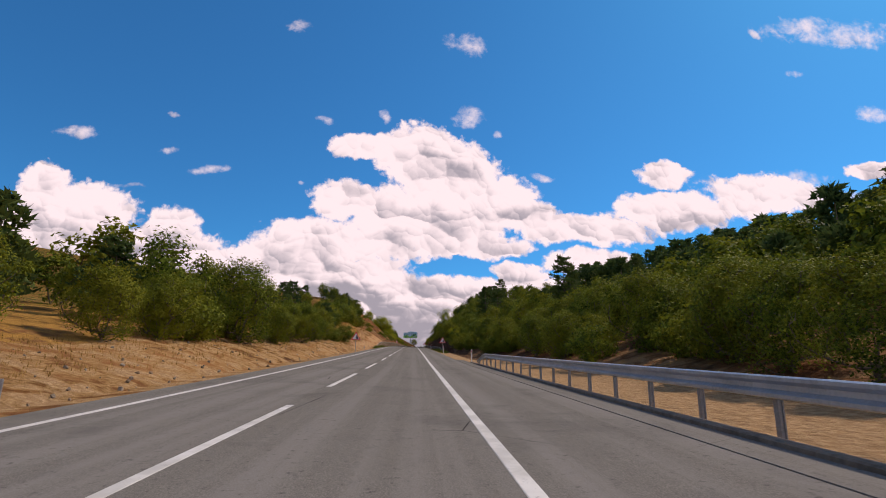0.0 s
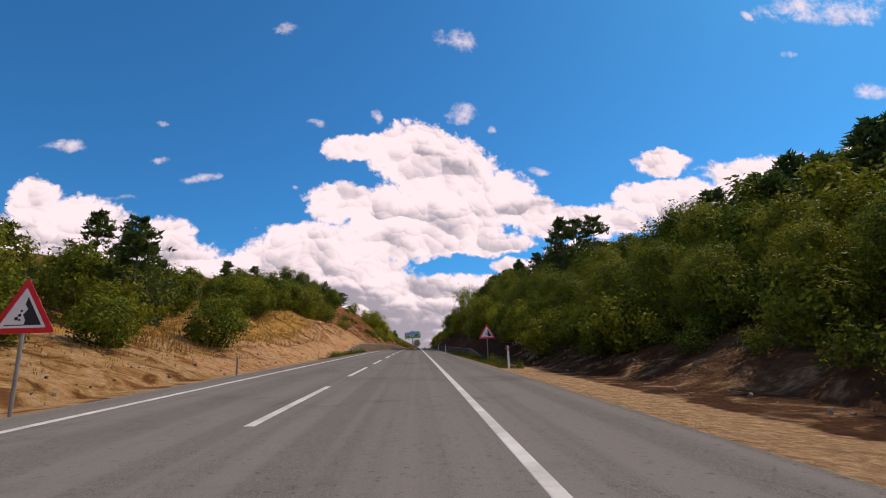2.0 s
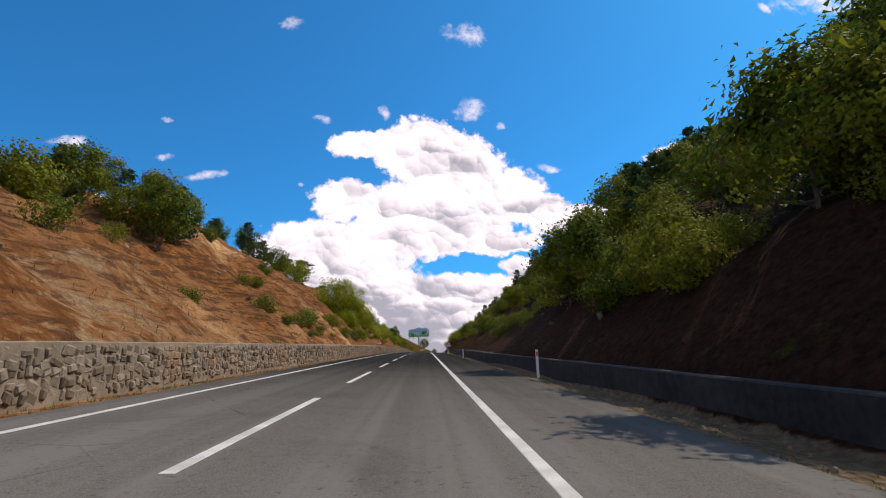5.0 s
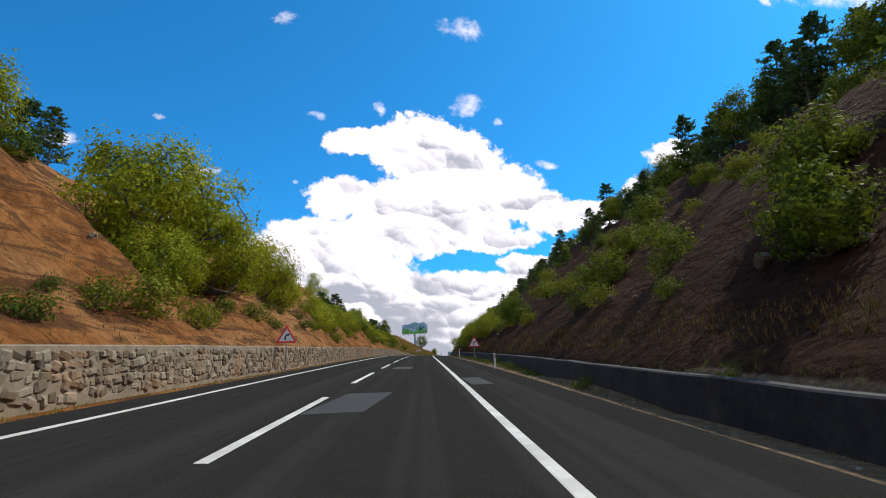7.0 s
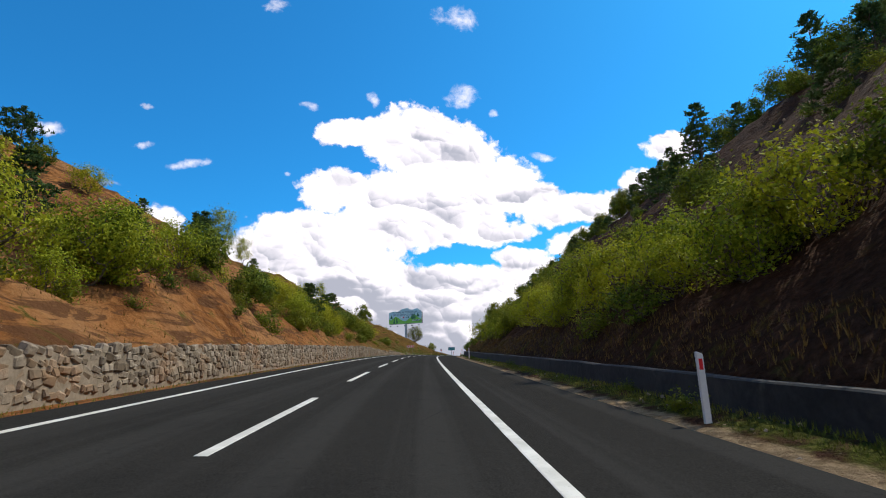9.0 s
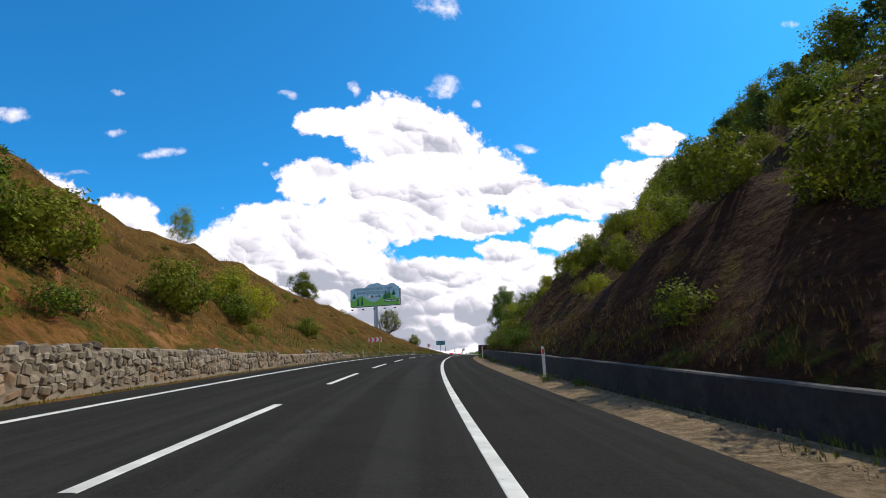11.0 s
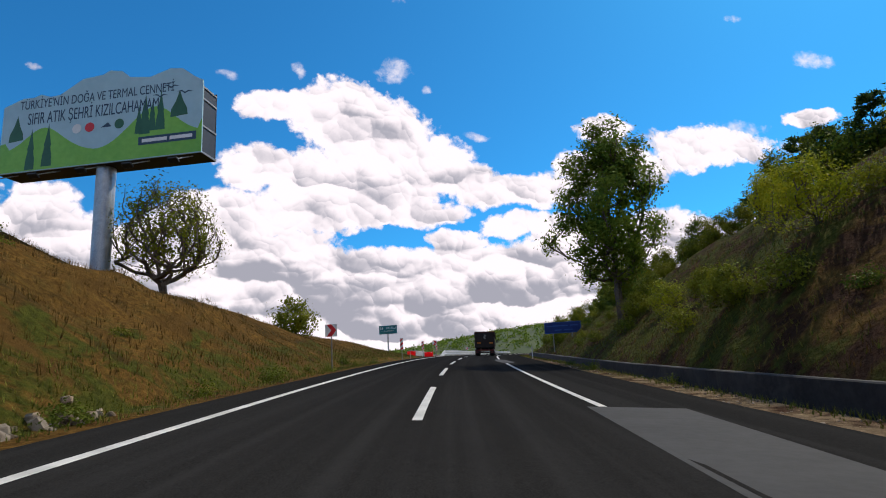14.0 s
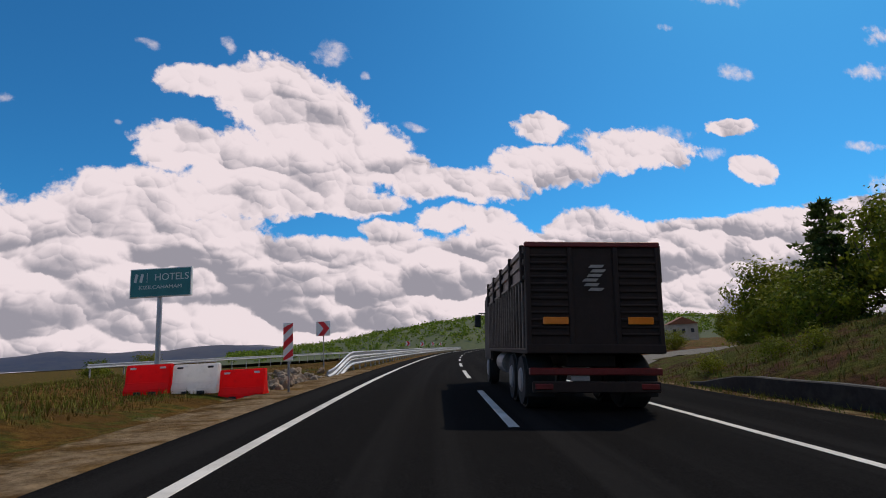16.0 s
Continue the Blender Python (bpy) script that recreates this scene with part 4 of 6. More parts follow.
wood.put("pine_a", 284.2, 32.4, 0.88, 20)
for s_, l_, k_, key in ((237.6, 32.8, 0.85, "pine_a"), (240.7, 31.8, 0.78, "pine_a"), (243.5, 33.0, 0.9, "oak_b"), (247.6, 31.8, 0.9, "oak_b"), (251, 32.4, 1.0, "pine_b"), (257, 32.2, 0.9, "pine_a"), (262, 32.4, 0.9, "oak_a")):
    wood.put(key, s_, l_, k_, s_ * 17 % 360)
for s_, l_, k_, r_ in ((273.6, 11.2, 0.72, 40), (277.0, 9.6, 0.5, 90), (283, 9.2, 0.5, 130), (290, 9.2, 0.48, 250)):
    wood.put("willow_b", s_, l_, k_, r_)
scatter(["willow_b", "oak_c", "shrub", "shrub"], 262, 345, 8.6, 12.5, 2.4, 0.4, 0.7)
scatter(["shrub", "oak_c", "shrub"], 178, 262, 9.5, 15, 3.0, 0.5, 0.8)
scatter(["shrub", "oak_c", "pine_b"], 190, 300, 15, 29, 4.0, 0.4, 0.7)
scatter(["willow_b", "shrub", "oak_c"], 345, 446, 9.0, 16, 4.0, 0.3, 0.5)
scatter(["shrub", "oak_c"], 300, 440, 16, 26, 3.4, 0.3, 0.5)
for s_, l_, k_ in ((275, 10.2, 0.7), (279, 10.4, 0.7), (282, 9.8, 0.7), (288, 10.5, 0.65), (294, 9.6, 0.65), (303, 10, 0.6), (312, 9.5, 0.55)):
    wood.put("willow_b", s_, l_, k_, s_ * 31 % 360)
brow(["oak_b", "oak_a", "pine_b", "oak_c"], 345, 448, 1.7, 0.5, 0.78, -0.8, 2.2)
scatter(["oak_c", "shrub", "shrub", "willow_b"], 330, 446, 12, 23, 3.2, 0.35, 0.6)
scatter(["oak_c", "shrub", "shrub"], 200, 330, 9.5, 26, 3.6, 0.3, 0.55)
scatter(["shrub", "willow_b", "shrub"], 380, 446, 11, 18, 4.2, 0.5, 0.75)
scatter(["weed"], 358, 396, 8.2, 9.4, 0.8, 0.8, 1.35)
scatter(["weed", "shrub"], 398, 440, 8.4, 10.5, 3.0, 0.6, 1.0)
brow(["oak_b", "oak_a", "oak_c"], 448, 478, 2.0, 0.42, 0.62, -1.0, 2.0)
brow(["oak_b", "oak_a", "pine_b"], 478, 494, 2.2, 0.6, 0.8, 0.0, 4.0)
scatter(["oak_c", "shrub", "shrub"], 446, 497, 8.8, 17, 1.3, 0.35, 0.6)
scatter(["far_oak", "far_pine"], 440, 506, 25, 36, 3.0, 0.6, 0.8)
scatter(["oak_c", "shrub"], 455, 490, 10.5, 15, 6.0, 0.4, 0.6)
wood.put("oak_c", 470, 9.8, 0.62, 0)
wood.put("oak_a", 469, 17.0, 0.85, 20)
wood.put("oak_b", 472, 16.6, 0.62, 220)
for s_, l_, k_, key in ((504, 19.0, 0.8, "pine_a"), (503, 18.5, 0.9, "pine_b"), (506, 20, 0.7, "pine_a"), (502, 22, 1.0, "oak_b"), (507, 17.5, 0.8, "oak_b"), (509, 19.5, 0.9, "oak_a"), (496, 20.5, 0.95, "oak_a"), (500, 19.5, 1.0, "oak_a"), (504, 16.0, 0.85, "oak_c"), (500, 15.0, 0.8, "oak_c"), (508, 16.8, 0.8, "oak_c"), (495, 16.0, 0.8, "oak_b"), (493, 23, 0.9, "oak_b"), (510, 23, 0.7, "oak_b"), (534, 22, 0.6, "oak_c"), (538, 30, 0.7, "oak_b"), (545, 40, 0.8, "oak_a")):
    wood.put(key, s_, l_, k_, s_ * 13 % 360)
# verge weeds
scatter(["weed"], 85, 125, 7.0, 7.5, 2.6, 0.4, 0.8)
scatter(["weed"], 104, 135, -5.1, -4.8, 2.4, 0.45, 0.85)
scatter(["weed"], 200, 460, 7.0, 7.4, 9.0, 0.35, 0.7)
scatter(["weed"], 372, 455, -6.0, -5.2, 3.2, 0.4, 0.8)

# the tall poplar and the thin tree beside the billboard
poplar = tree_broad("poplar_tree", 31, 13.0, 3.5, 2.6, 170, 24000, 0.27, 0.34, LEAF_POPLAR, 1, "tall green poplar with open branches beside the road", "tree", 0.92)
poplar.matrix_basis = stand(452, 11.1, 0, 1.0)
thin = tree_broad("bare_tree", 32, 6.2, 2.7, 1.2, 420, 8500, 0.16, 0.24, LEAF_OAK, 2, "thin dark tree with sparse leaves on the bank", "tree", 0.7)
thin.matrix_basis = stand(443.5, -14.5, 40, 1.0)


# ---- walls ----
STONE = Nodes("wall_stone")
_o = STONE.add("ObjectInfo")
_g = STONE.add("NewGeometry")
_p = STONE.position()
_r = STONE.math("FRACT", STONE.math("ADD", _o.outputs["Random"], _g.outputs["Random Per Island"]))
_c = STONE.mix(STONE.ramp(_r, 0.0, 1.0), (0.15, 0.115, 0.08), (0.34, 0.285, 0.22))
_c = STONE.mix(STONE.ramp(STONE.noise(_p, 7, 6, 0.7), 0.4, 0.7, 0.0, 0.6), _c, (0.12, 0.095, 0.075))
_c = STONE.mix(STONE.ramp(STONE.noise(_p, 0.5, 4, 0.6), 0.5, 0.65, 0.0, 0.5), _c, (0.34, 0.2, 0.11))
STONE.bump(STONE.noise(_p, 18, 6, 0.7), 0.6, 0.03)
STONE = STONE.finish(_c, 0.93, 0.0, 0.08)
MORTAR = worn("wall_mortar", (0.17, 0.13, 0.09), (0.3, 0.24, 0.175), 3.0, 0.95, 0, 0.6)


def wall_strip(name, ss, inner, outer, height, material, label):
    verts = []
    for s in ss:
        h = float(height(s))
        w = 0.03 * noise.noise(Vector((s * 0.4, 0, 0)))
        i, o = float(inner(s)), float(outer(s))
        verts += list(at([s] * 5, [i, i, i + (o - i) * 0.1, o, o], np.array([-0.35, h - 0.03 + w, h + w, h + w, -0.35])))
    n = 5
    faces = grid_faces(len(ss), n) + [tuple(range(n))[::-1], tuple((len(ss) - 1) * n + k for k in range(n))]
    return tagged(link_mesh(name, verts, faces, material), label, "wall", kind="structure")


wall_stone = wall_strip("wall_left", np.arange(113, 391, 1.0), lambda s: WALL_L, lambda s: WALL_L - 0.4, wall_left_h, MORTAR, "rubble stone retaining wall along the cut slope")
wall_strip("wall_right", np.arange(98, 497, 1.0), wall_right_l, lambda s: wall_right_l(s) + 0.3, wall_right_h, CONCRETE_DARK, "low dark mottled concrete wall below the slope")


def stone_mesh(seed):
    rng = random.Random(seed)
    bm = bmesh.new()
    bmesh.ops.create_cube(bm, size=1)
    for v in bm.verts:
        v.co = Vector((v.co.x * rng.uniform(0.75, 1.1), v.co.y * (1.0 if v.co.y > 0 else rng.uniform(0.6, 1.0)), v.co.z * rng.uniform(0.7, 1.1)))
    bmesh.ops.bevel(bm, geom=list(bm.edges), offset=0.16, segments=1, affect="EDGES")
    for v in bm.verts:
        v.co += Vector([rng.uniform(-0.035, 0.035) for _ in range(3)])
    me = bpy.data.meshes.new("stone")
    bm.to_mesh(me)
    bm.free()
    me.materials.append(STONE)
    return me


STONES = [stone_mesh(40 + i) for i in range(9)]


def wall_courses():
    """Places of the stones, course by course, over the wall's face."""
    rng = random.Random(9)
    out, z = [], 0.02
    for row in range(5):
        h = rng.uniform(0.21, 0.25)
        s = 114 + rng.uniform(0, 0.3)
        while s < 419:
            w = rng.choice((0.16, 0.2, 0.24, 0.28, 0.34, 0.42)) * rng.uniform(0.85, 1.15)
            top = float(wall_left_h(s))
            if z + h * 0.55 < top and not (s > 372 and rng.random() < (s - 372) / 60):
                out.append((s + w / 2, z + h / 2 + rng.uniform(-0.06, 0.06), w * 1.08, h * rng.uniform(0.75, 1.45), rng.uniform(-0.05, 0.02), rng.uniform(-22, 22), rng.randrange(9)))
            s += w
        z += h * 0.95
    return out


def build_stones():
    single, verts, faces = 0, [], []
    for s, u, w, h, proud, tilt, k in wall_courses():
        x, y, z = at(s, WALL_L - 0.055 + proud, u)
        m = pose(x, y, z, tilt * 0.5, tilt, 90 - math.degrees(heading(s))) @ Matrix.Diagonal((w, 0.26, h, 1))
        if single < 300 and 225 < s < 258:
            ob = new("stone", STONES[k])
            ob.parent = wall_stone
            ob.matrix_basis = m
            single += 1
        else:
            b = len(verts)
            verts += [tuple(m @ v.co) for v in STONES[k].vertices]
            faces += [tuple(b + i for i in p.vertices) for p in STONES[k].polygons]
    ob = link_mesh("stonework", verts, faces, STONE, wall_stone)
    tagged(ob, "grey and ochre rubble stones", kind="stuff")


build_stones()

# ---- loose stones, gravel and grass along the verges ----
def rubble():
    rng = random.Random(12)
    verts, faces = [], []

    def lay(s, l, size):
        me = rng.choice(STONES)
        x, y, z = at(s, l, ground_u(s, l) + size * 0.12)
        m = pose(x, y, z, rng.uniform(0, 360), rng.uniform(0, 360), rng.uniform(0, 360)) @ Matrix.Diagonal((size, size * rng.uniform(0.5, 0.9), size * rng.uniform(0.5, 0.9), 1))
        b = len(verts)
        verts.extend(tuple(m @ v.co) for v in me.vertices)
        faces.extend(tuple(b + i for i in p.vertices) for p in me.polygons)

    for _ in range(420):
        lay(rng.uniform(5, 135), -rng.uniform(5.2, 10), rng.uniform(0.05, 0.17))
    for _ in range(110):
        lay(rng.uniform(58, 100), rng.uniform(8.8, 11.0), rng.uniform(0.05, 0.18))
    for _ in range(1100):
        lay(rng.uniform(105, 460), rng.uniform(6.4, 7.4), rng.uniform(0.03, 0.1))
    for _ in range(620):
        lay(rng.uniform(360, 426), -5.25 - 0.9 * rng.random() ** 1.5, rng.uniform(0.08, 0.3))
    for _ in range(170):
        lay(rng.uniform(492.5, 503), -rng.uniform(5.6, 9.0), rng.uniform(0.1, 0.45))
    for _ in range(320):
        s, side = rng.uniform(110, 330), rng.choice((-1, 1))
        lay(s, side * rng.uniform(9, 24), rng.uniform(0.1, 0.45))
    ob = link_mesh("loose_stones", verts, faces, STONE)
    tagged(ob, "loose grey stones and rubble on the verges", "stones", kind="stuff")


rubble()


def grass_material(name, a, b, c_):
    n = Nodes(name)
    g = n.add("NewGeometry")
    c = n.mix(n.ramp(g.outputs["Random Per Island"], 0, 1), a, b)
    c = n.mix(n.ramp(n.noise(n.position(), 0.3, 4), 0.42, 0.62, 0.0, 0.8), c, c_)
    return n.finish(c, 0.8, 0.0, 0.2)


STRAW = grass_material("straw_grass", (0.1, 0.055, 0.012), (0.28, 0.16, 0.04), (0.1, 0.075, 0.014))
GREEN = grass_material("green_grass", (0.055, 0.08, 0.009), (0.17, 0.2, 0.024), (0.22, 0.19, 0.03))


def blades(name, areas, material, label, seed):
    """Upright tufts, three blades each, over stretches (s0, s1, l0, l1, count, height)."""
    rng = np.random.default_rng(seed)
    verts, faces = [], []
    for s0, s1, l0, l1, count, height in areas:
        for _ in range(int(count * 2.2)):
            s, l = rng.uniform(s0, s1), rng.uniform(l0, l1)
            x, y, z = at(s, l, ground_u(s, l) - 0.03)
            for _ in range(3):
                a, h = rng.uniform(0, 6.28), height * rng.uniform(0.5, 1.3)
                dx, dy, w = math.cos(a), math.sin(a), 0.007 + 0.014 * h
                tx, ty = x + dx * h * rng.uniform(0, 0.6), y + dy * h * rng.uniform(0, 0.6)
                k = len(verts)
                verts += [(x - dy * w, y + dx * w, z), (x + dy * w, y - dx * w, z), (tx, ty, z + h)]
                faces.append((k, k + 1, k + 2))
    tagged(link_mesh(name, verts, faces, material), label, "grass", kind="stuff")


blades("dry_grass", ((330, 440, -22, -6.5, 9000, 0.24), (438, 478, -16, -6.3, 9000, 0.12),
                     (476, 500, -26, -7, 8000, 0.13), (150, 330, -14, -5.9, 2600, 0.18), (190, 400, 7.95, 9.2, 4200, 0.2), (380, 440, 8.0, 18, 3000, 0.2), (440, 500, 8.0, 16, 800, 0.22), (500, 560, -40, -7, 4500, 0.14)),
       STRAW, "tall dry straw-coloured grass on banks and slopes", 3)
GOLD = grass_material("golden_grass", (0.2, 0.11, 0.024), (0.46, 0.27, 0.065), (0.3, 0.17, 0.04))
blades("golden_grass", ((5, 90, -12, -7, 1500, 0.18), (80, 140, -18, -8, 5200, 0.3)), GOLD, "tall golden grass on the low bank", 5)
blades("verge_grass", ((84, 130, 6.55, 7.5, 4200, 0.13), (100, 140, -5.4, -4.7, 700, 0.12), (190, 330, 6.9, 7.5, 1200, 0.12), (400, 470, 6.9, 7.5, 700, 0.14),
                       (370, 455, -7.2, -4.9, 3600, 0.14), (455, 475, -8.0, -6.0, 900, 0.15), (130, 370, -5.35, -4.7, 1600, 0.12), (470, 520, 6.4, 8.0, 900, 0.16), (474, 500, -20, -7.4, 4600, 0.18), (345, 500, 8.0, 16, 5200, 0.2), (225, 330, 6.8, 7.55, 2200, 0.1), (130, 225, 6.3, 7.0, 300, 0.09), (330, 480, 7.1, 7.6, 900, 0.1)),
       GREEN, "low green and yellow verge grass beside the asphalt", 4)


# ---- guard rails ----
W_BEAM = ((0.0, 0.0), (0.035, 0.02), (0.035, 0.07), (-0.035, 0.12), (-0.035, 0.19), (0.035, 0.24), (0.035, 0.29), (0.0, 0.31))


def guard_rail(s0, s1, l, low, spacing, label, end_drop, post_u=0.0, beams=1, face=-1):
    rail = thing("guard_rail", Matrix.Identity(4), label, "guard rail")
    ss = np.arange(s0, s1 + 0.1, 1.0)
    for b in range(beams):
        base = low - 0.36 * b
        verts = []
        for s in ss:
            drop = (low + 0.15) * float(smooth(end_drop[0], end_drop[1], s)) if end_drop else 0.0
            sec = [(face * x, z) for x, z in W_BEAM] + [(face * x - face * 0.012, z) for x, z in W_BEAM[::-1]]
            verts += list(at([s] * 16, [l + q[0] for q in sec], np.array([q[1] + base - drop for q in sec])))
        n = 16
        faces = grid_faces(len(ss), n) + [(i * n + n - 1, i * n, (i + 1) * n, (i + 1) * n + n - 1) for i in range(len(ss) - 1)]
        faces += [tuple(range(n))[::-1], tuple((len(ss) - 1) * n + k for k in range(n))]
        link_mesh("beam", verts, faces, GALV, rail)
    s = s0 + 0.4
    first = None
    while s < s1:
        drop = (low + 0.15) * float(smooth(end_drop[0], end_drop[1], s)) if end_drop else 0.0
        if first is None:
            bm = bmesh.new()
            box(bm, (0.05, 0.1, low + 0.6), (0, 0, (low + 0.6) / 2 - 0.35))
            box(bm, (0.02, 0.14, low + 0.6), (0.035, 0, (low + 0.6) / 2 - 0.35))
            first = part("post", bm, POST_STEEL, rail).data
            ob = rail.children[-1]
        else:
            ob = new("post", first)
            ob.parent = rail
        x, y, z = at(s, l - face * 0.12, post_u - drop)
        ob.matrix_basis = pose(x, y, z, 0, 0, -math.degrees(heading(s)))
        s += spacing
    return rail


guard_rail(-36, 43, 7.42, 0.5, 2.05, "long galvanised steel guard rail on posts beside the shoulder", (38, 44))
KERB = worn("weathered_kerb", (0.1, 0.075, 0.05), (0.24, 0.18, 0.13), 2.0, 0.95, 0, 0.5)
kerb = strip("kerb", np.arange(-40, 46, 2.0), [(6.95, -0.2), (6.95, 0.05), (6.98, 0.07), (7.13, 0.07), (7.16, 0.05), (7.16, -0.2)], KERB, None, True)
tagged(kerb, "low rough concrete kerb under the guard rail", "kerb", kind="structure")
guard_rail(499, 640, -5.6, 0.55, 2.0, "pale steel guard rail with two beams on the bend", (505, 499), 0.0, 2, 1)
guard_rail(516, 700, -27, 0.5, 4.0, "far steel guard rail of the other carriageway", None, -0.3, 1, 1)


# ---- road signs and posts ----
SIGN_RED = worn("sign_red", (0.66, 0.012, 0.02), (0.78, 0.025, 0.03), 2.0, 0.4)
SIGN_WHITE = worn("sign_white", (0.74, 0.74, 0.72), (0.84, 0.84, 0.82), 2.0, 0.4)
SIGN_BLUE = worn("sign_blue", (0.003, 0.02, 0.16), (0.006, 0.034, 0.23), 2.0, 0.4)
SIGN_BLUE_PALE = worn("sign_blue_border", (0.02, 0.07, 0.3), (0.03, 0.1, 0.36), 2.0, 0.4)
SIGN_TEAL = worn("sign_teal", (0.008, 0.14, 0.15), (0.015, 0.2, 0.21), 2.0, 0.45)
CREAM = worn("sign_lettering", (0.55, 0.62, 0.6), (0.68, 0.72, 0.7), 3.0, 0.5)


def triangle(side, lift=0.0):
    h = side * 0.866
    return [(-side / 2, lift), (side / 2, lift), (0, lift + h)]


def warning_sign(s, l, kind, low, label, side=1.15):
    t = thing("warning_sign", stand(s, l, 0, 1.0, ground_u(s, l) - 0.02), label, "road sign", "warning signs")
    bm = bmesh.new()
    tube(bm, 0.035, low + 0.85, (0, 0.04, -0.3))
    part("pole", bm, POST_STEEL, t)
    bm = plate(bmesh.new(), rounded(triangle(side, low), 0.07), 0.0, -0.012)
    border = part("panel", bm, SIGN_RED, t, "red triangular border panel")
    k = side * 0.72
    off = low + (side - k) * 0.866 / 3
    bm = plate(bmesh.new(), rounded(triangle(k, off), 0.03), -0.012, -0.016)
    part("face", bm, SIGN_WHITE, border, "white inner triangle")
    bm = bmesh.new()
    if kind == "rocks":
        plate(bm, [(k * 0.04, off + 0.05), (k * 0.4, off + 0.05), (k * 0.06, off + k * 0.66), (k * 0.02, off + k * 0.5), (k * 0.09, off + k * 0.4), (0.0, off + k * 0.28), (k * 0.06, off + k * 0.16)], -0.016, -0.02)
        for x, z, r in ((-0.07, 0.27, 0.035), (-0.13, 0.2, 0.04), (-0.04, 0.36, 0.028), (-0.06, 0.17, 0.025)):
            plate(bm, [(x * k + r * k * math.cos(a), off + z * k + r * k * math.sin(a)) for a in np.linspace(0, 5.6, 9)], -0.016, -0.02)
        plate(bm, [(-k * 0.36, off + 0.045), (k * 0.04, off + 0.045), (k * 0.04, off + 0.06), (-k * 0.36, off + 0.06)], -0.016, -0.02)
    else:
        arc = [(math.cos(a), math.sin(a)) for a in np.linspace(math.pi, math.pi / 2, 7)]
        o = [(-0.14 * k, off + 0.08 * k), (-0.14 * k, off + 0.22 * k)] + [(0.1 * k + x * 0.24 * k, off + 0.24 * k + z * 0.24 * k) for x, z in arc]
        o += [(0.1 * k, off + 0.54 * k), (0.24 * k, off + 0.43 * k), (0.1 * k, off + 0.32 * k)] + [(0.1 * k + x * 0.13 * k, off + 0.24 * k + z * 0.13 * k) for x, z in arc[::-1]] + [(-0.03 * k, off + 0.08 * k)]
        plate(bm, o, -0.016, -0.02)
    part("pictogram", bm, BLACK, border, "black pictogram")
    return t


warning_sign(67.3, -4.75, "rocks", 1.5, "red and white triangular falling rocks sign on a steel pole", 1.2)
warning_sign(95.0, 7.46, "rocks", 1.6, "red and white triangular falling rocks sign in verge grass", 1.2)
warning_sign(231.6, -4.95, "bend", 1.5, "red and white triangular bend sign before the stone wall", 1.1)
warning_sign(255.5, 7.24, "bend", 1.14, "red and white triangular bend sign before the concrete wall", 1.2)


def chevron_board(s, l, width, height, low, count, label, poles, turn=0.0):
    """A white board with red arrow bands that point right."""
    t = thing("chevron_sign", stand(s, l, turn, 1.0, ground_u(s, l) - 0.02), label, "road sign", "chevron signs")
    for x in poles:
        bm = bmesh.new()
        tube(bm, 0.03, low + height * 0.8 + 0.3, (x, 0.04, -0.3))
        part("pole", bm, POST_STEEL, t)
    bm = plate(bmesh.new(), rounded([(-width / 2, low), (width / 2, low), (width / 2, low + height), (-width / 2, low + height)], 0.03), 0.0, -0.012)
    board = part("panel", bm, SIGN_WHITE, t, "white board")
    step = width / count
    for i in range(count):
        x, m = -width / 2 + step * i + step * 0.12, low + height / 2
        a = height / 2 * 0.98
        w, p = step * 0.42, step * 0.4
        bm = plate(bmesh.new(), [(x, low + 0.01), (x + w, low + 0.01), (x + w + p, m), (x + w, m + a), (x, m + a), (x + p, m)], -0.012, -0.016)
        part("arrow", bm, SIGN_RED, board, "red arrow")
    return t


chevron_board(393.2, -6.25, 1.75, 0.55, 1.36, 3, "wide board of three red arrows on two poles", (-0.55, 0.55), -4)
chevron_board(443.5, -5.75, 0.62, 0.62, 1.65, 1, "square red arrow board on a steel pole", (0.0,), -4)
chevron_board(506.2, -7.45, 0.78, 0.78, 1.75, 1, "square red arrow board behind the guard rail", (0.0,), -3)
for s_, l_ in ((548, -7.0), (566, -7.0), (584, -7.0), (600, -7.0)):
    chevron_board(s_, l_, 0.6, 0.6, 1.4, 1, "small red arrow board on the far bend", (0.0,), -12)


def striped_post(s, l, low, label):
    """A narrow hazard board, red and white bands aslant."""
    t = thing("hazard_board", stand(s, l, 0, 1.0, ground_u(s, l) - 0.02), label, "road sign", "hazard boards")
    bm = bmesh.new()
    tube(bm, 0.03, low + 0.5, (0, 0.04, -0.3))
    part("pole", bm, POST_STEEL, t)
    bm = plate(bmesh.new(), [(-0.13, low), (0.13, low), (0.13, low + 1.0), (-0.13, low + 1.0)], 0.0, -0.012)
    panel = part("panel", bm, SIGN_WHITE, t, "white panel")
    for z in (0.0, 0.4, 0.8):
        o = [(-0.13, z - 0.12), (0.13, z + 0.12), (0.13, z + 0.32), (-0.13, z + 0.08)]
        o = [(x, low + min(max(q, 0.0), 1.0)) for x, q in o]
        part("band", plate(bmesh.new(), o, -0.012, -0.016), SIGN_RED, panel, "red slanting band")
    return t


striped_post(462.6, -4.85, 0.85, "red and white striped hazard board on a post")
striped_post(478.5, -5.05, 0.85, "red and white striped hazard board by the barrier")
striped_post(491.6, -5.1, 0.85, "red and white striped hazard board near the rubble")


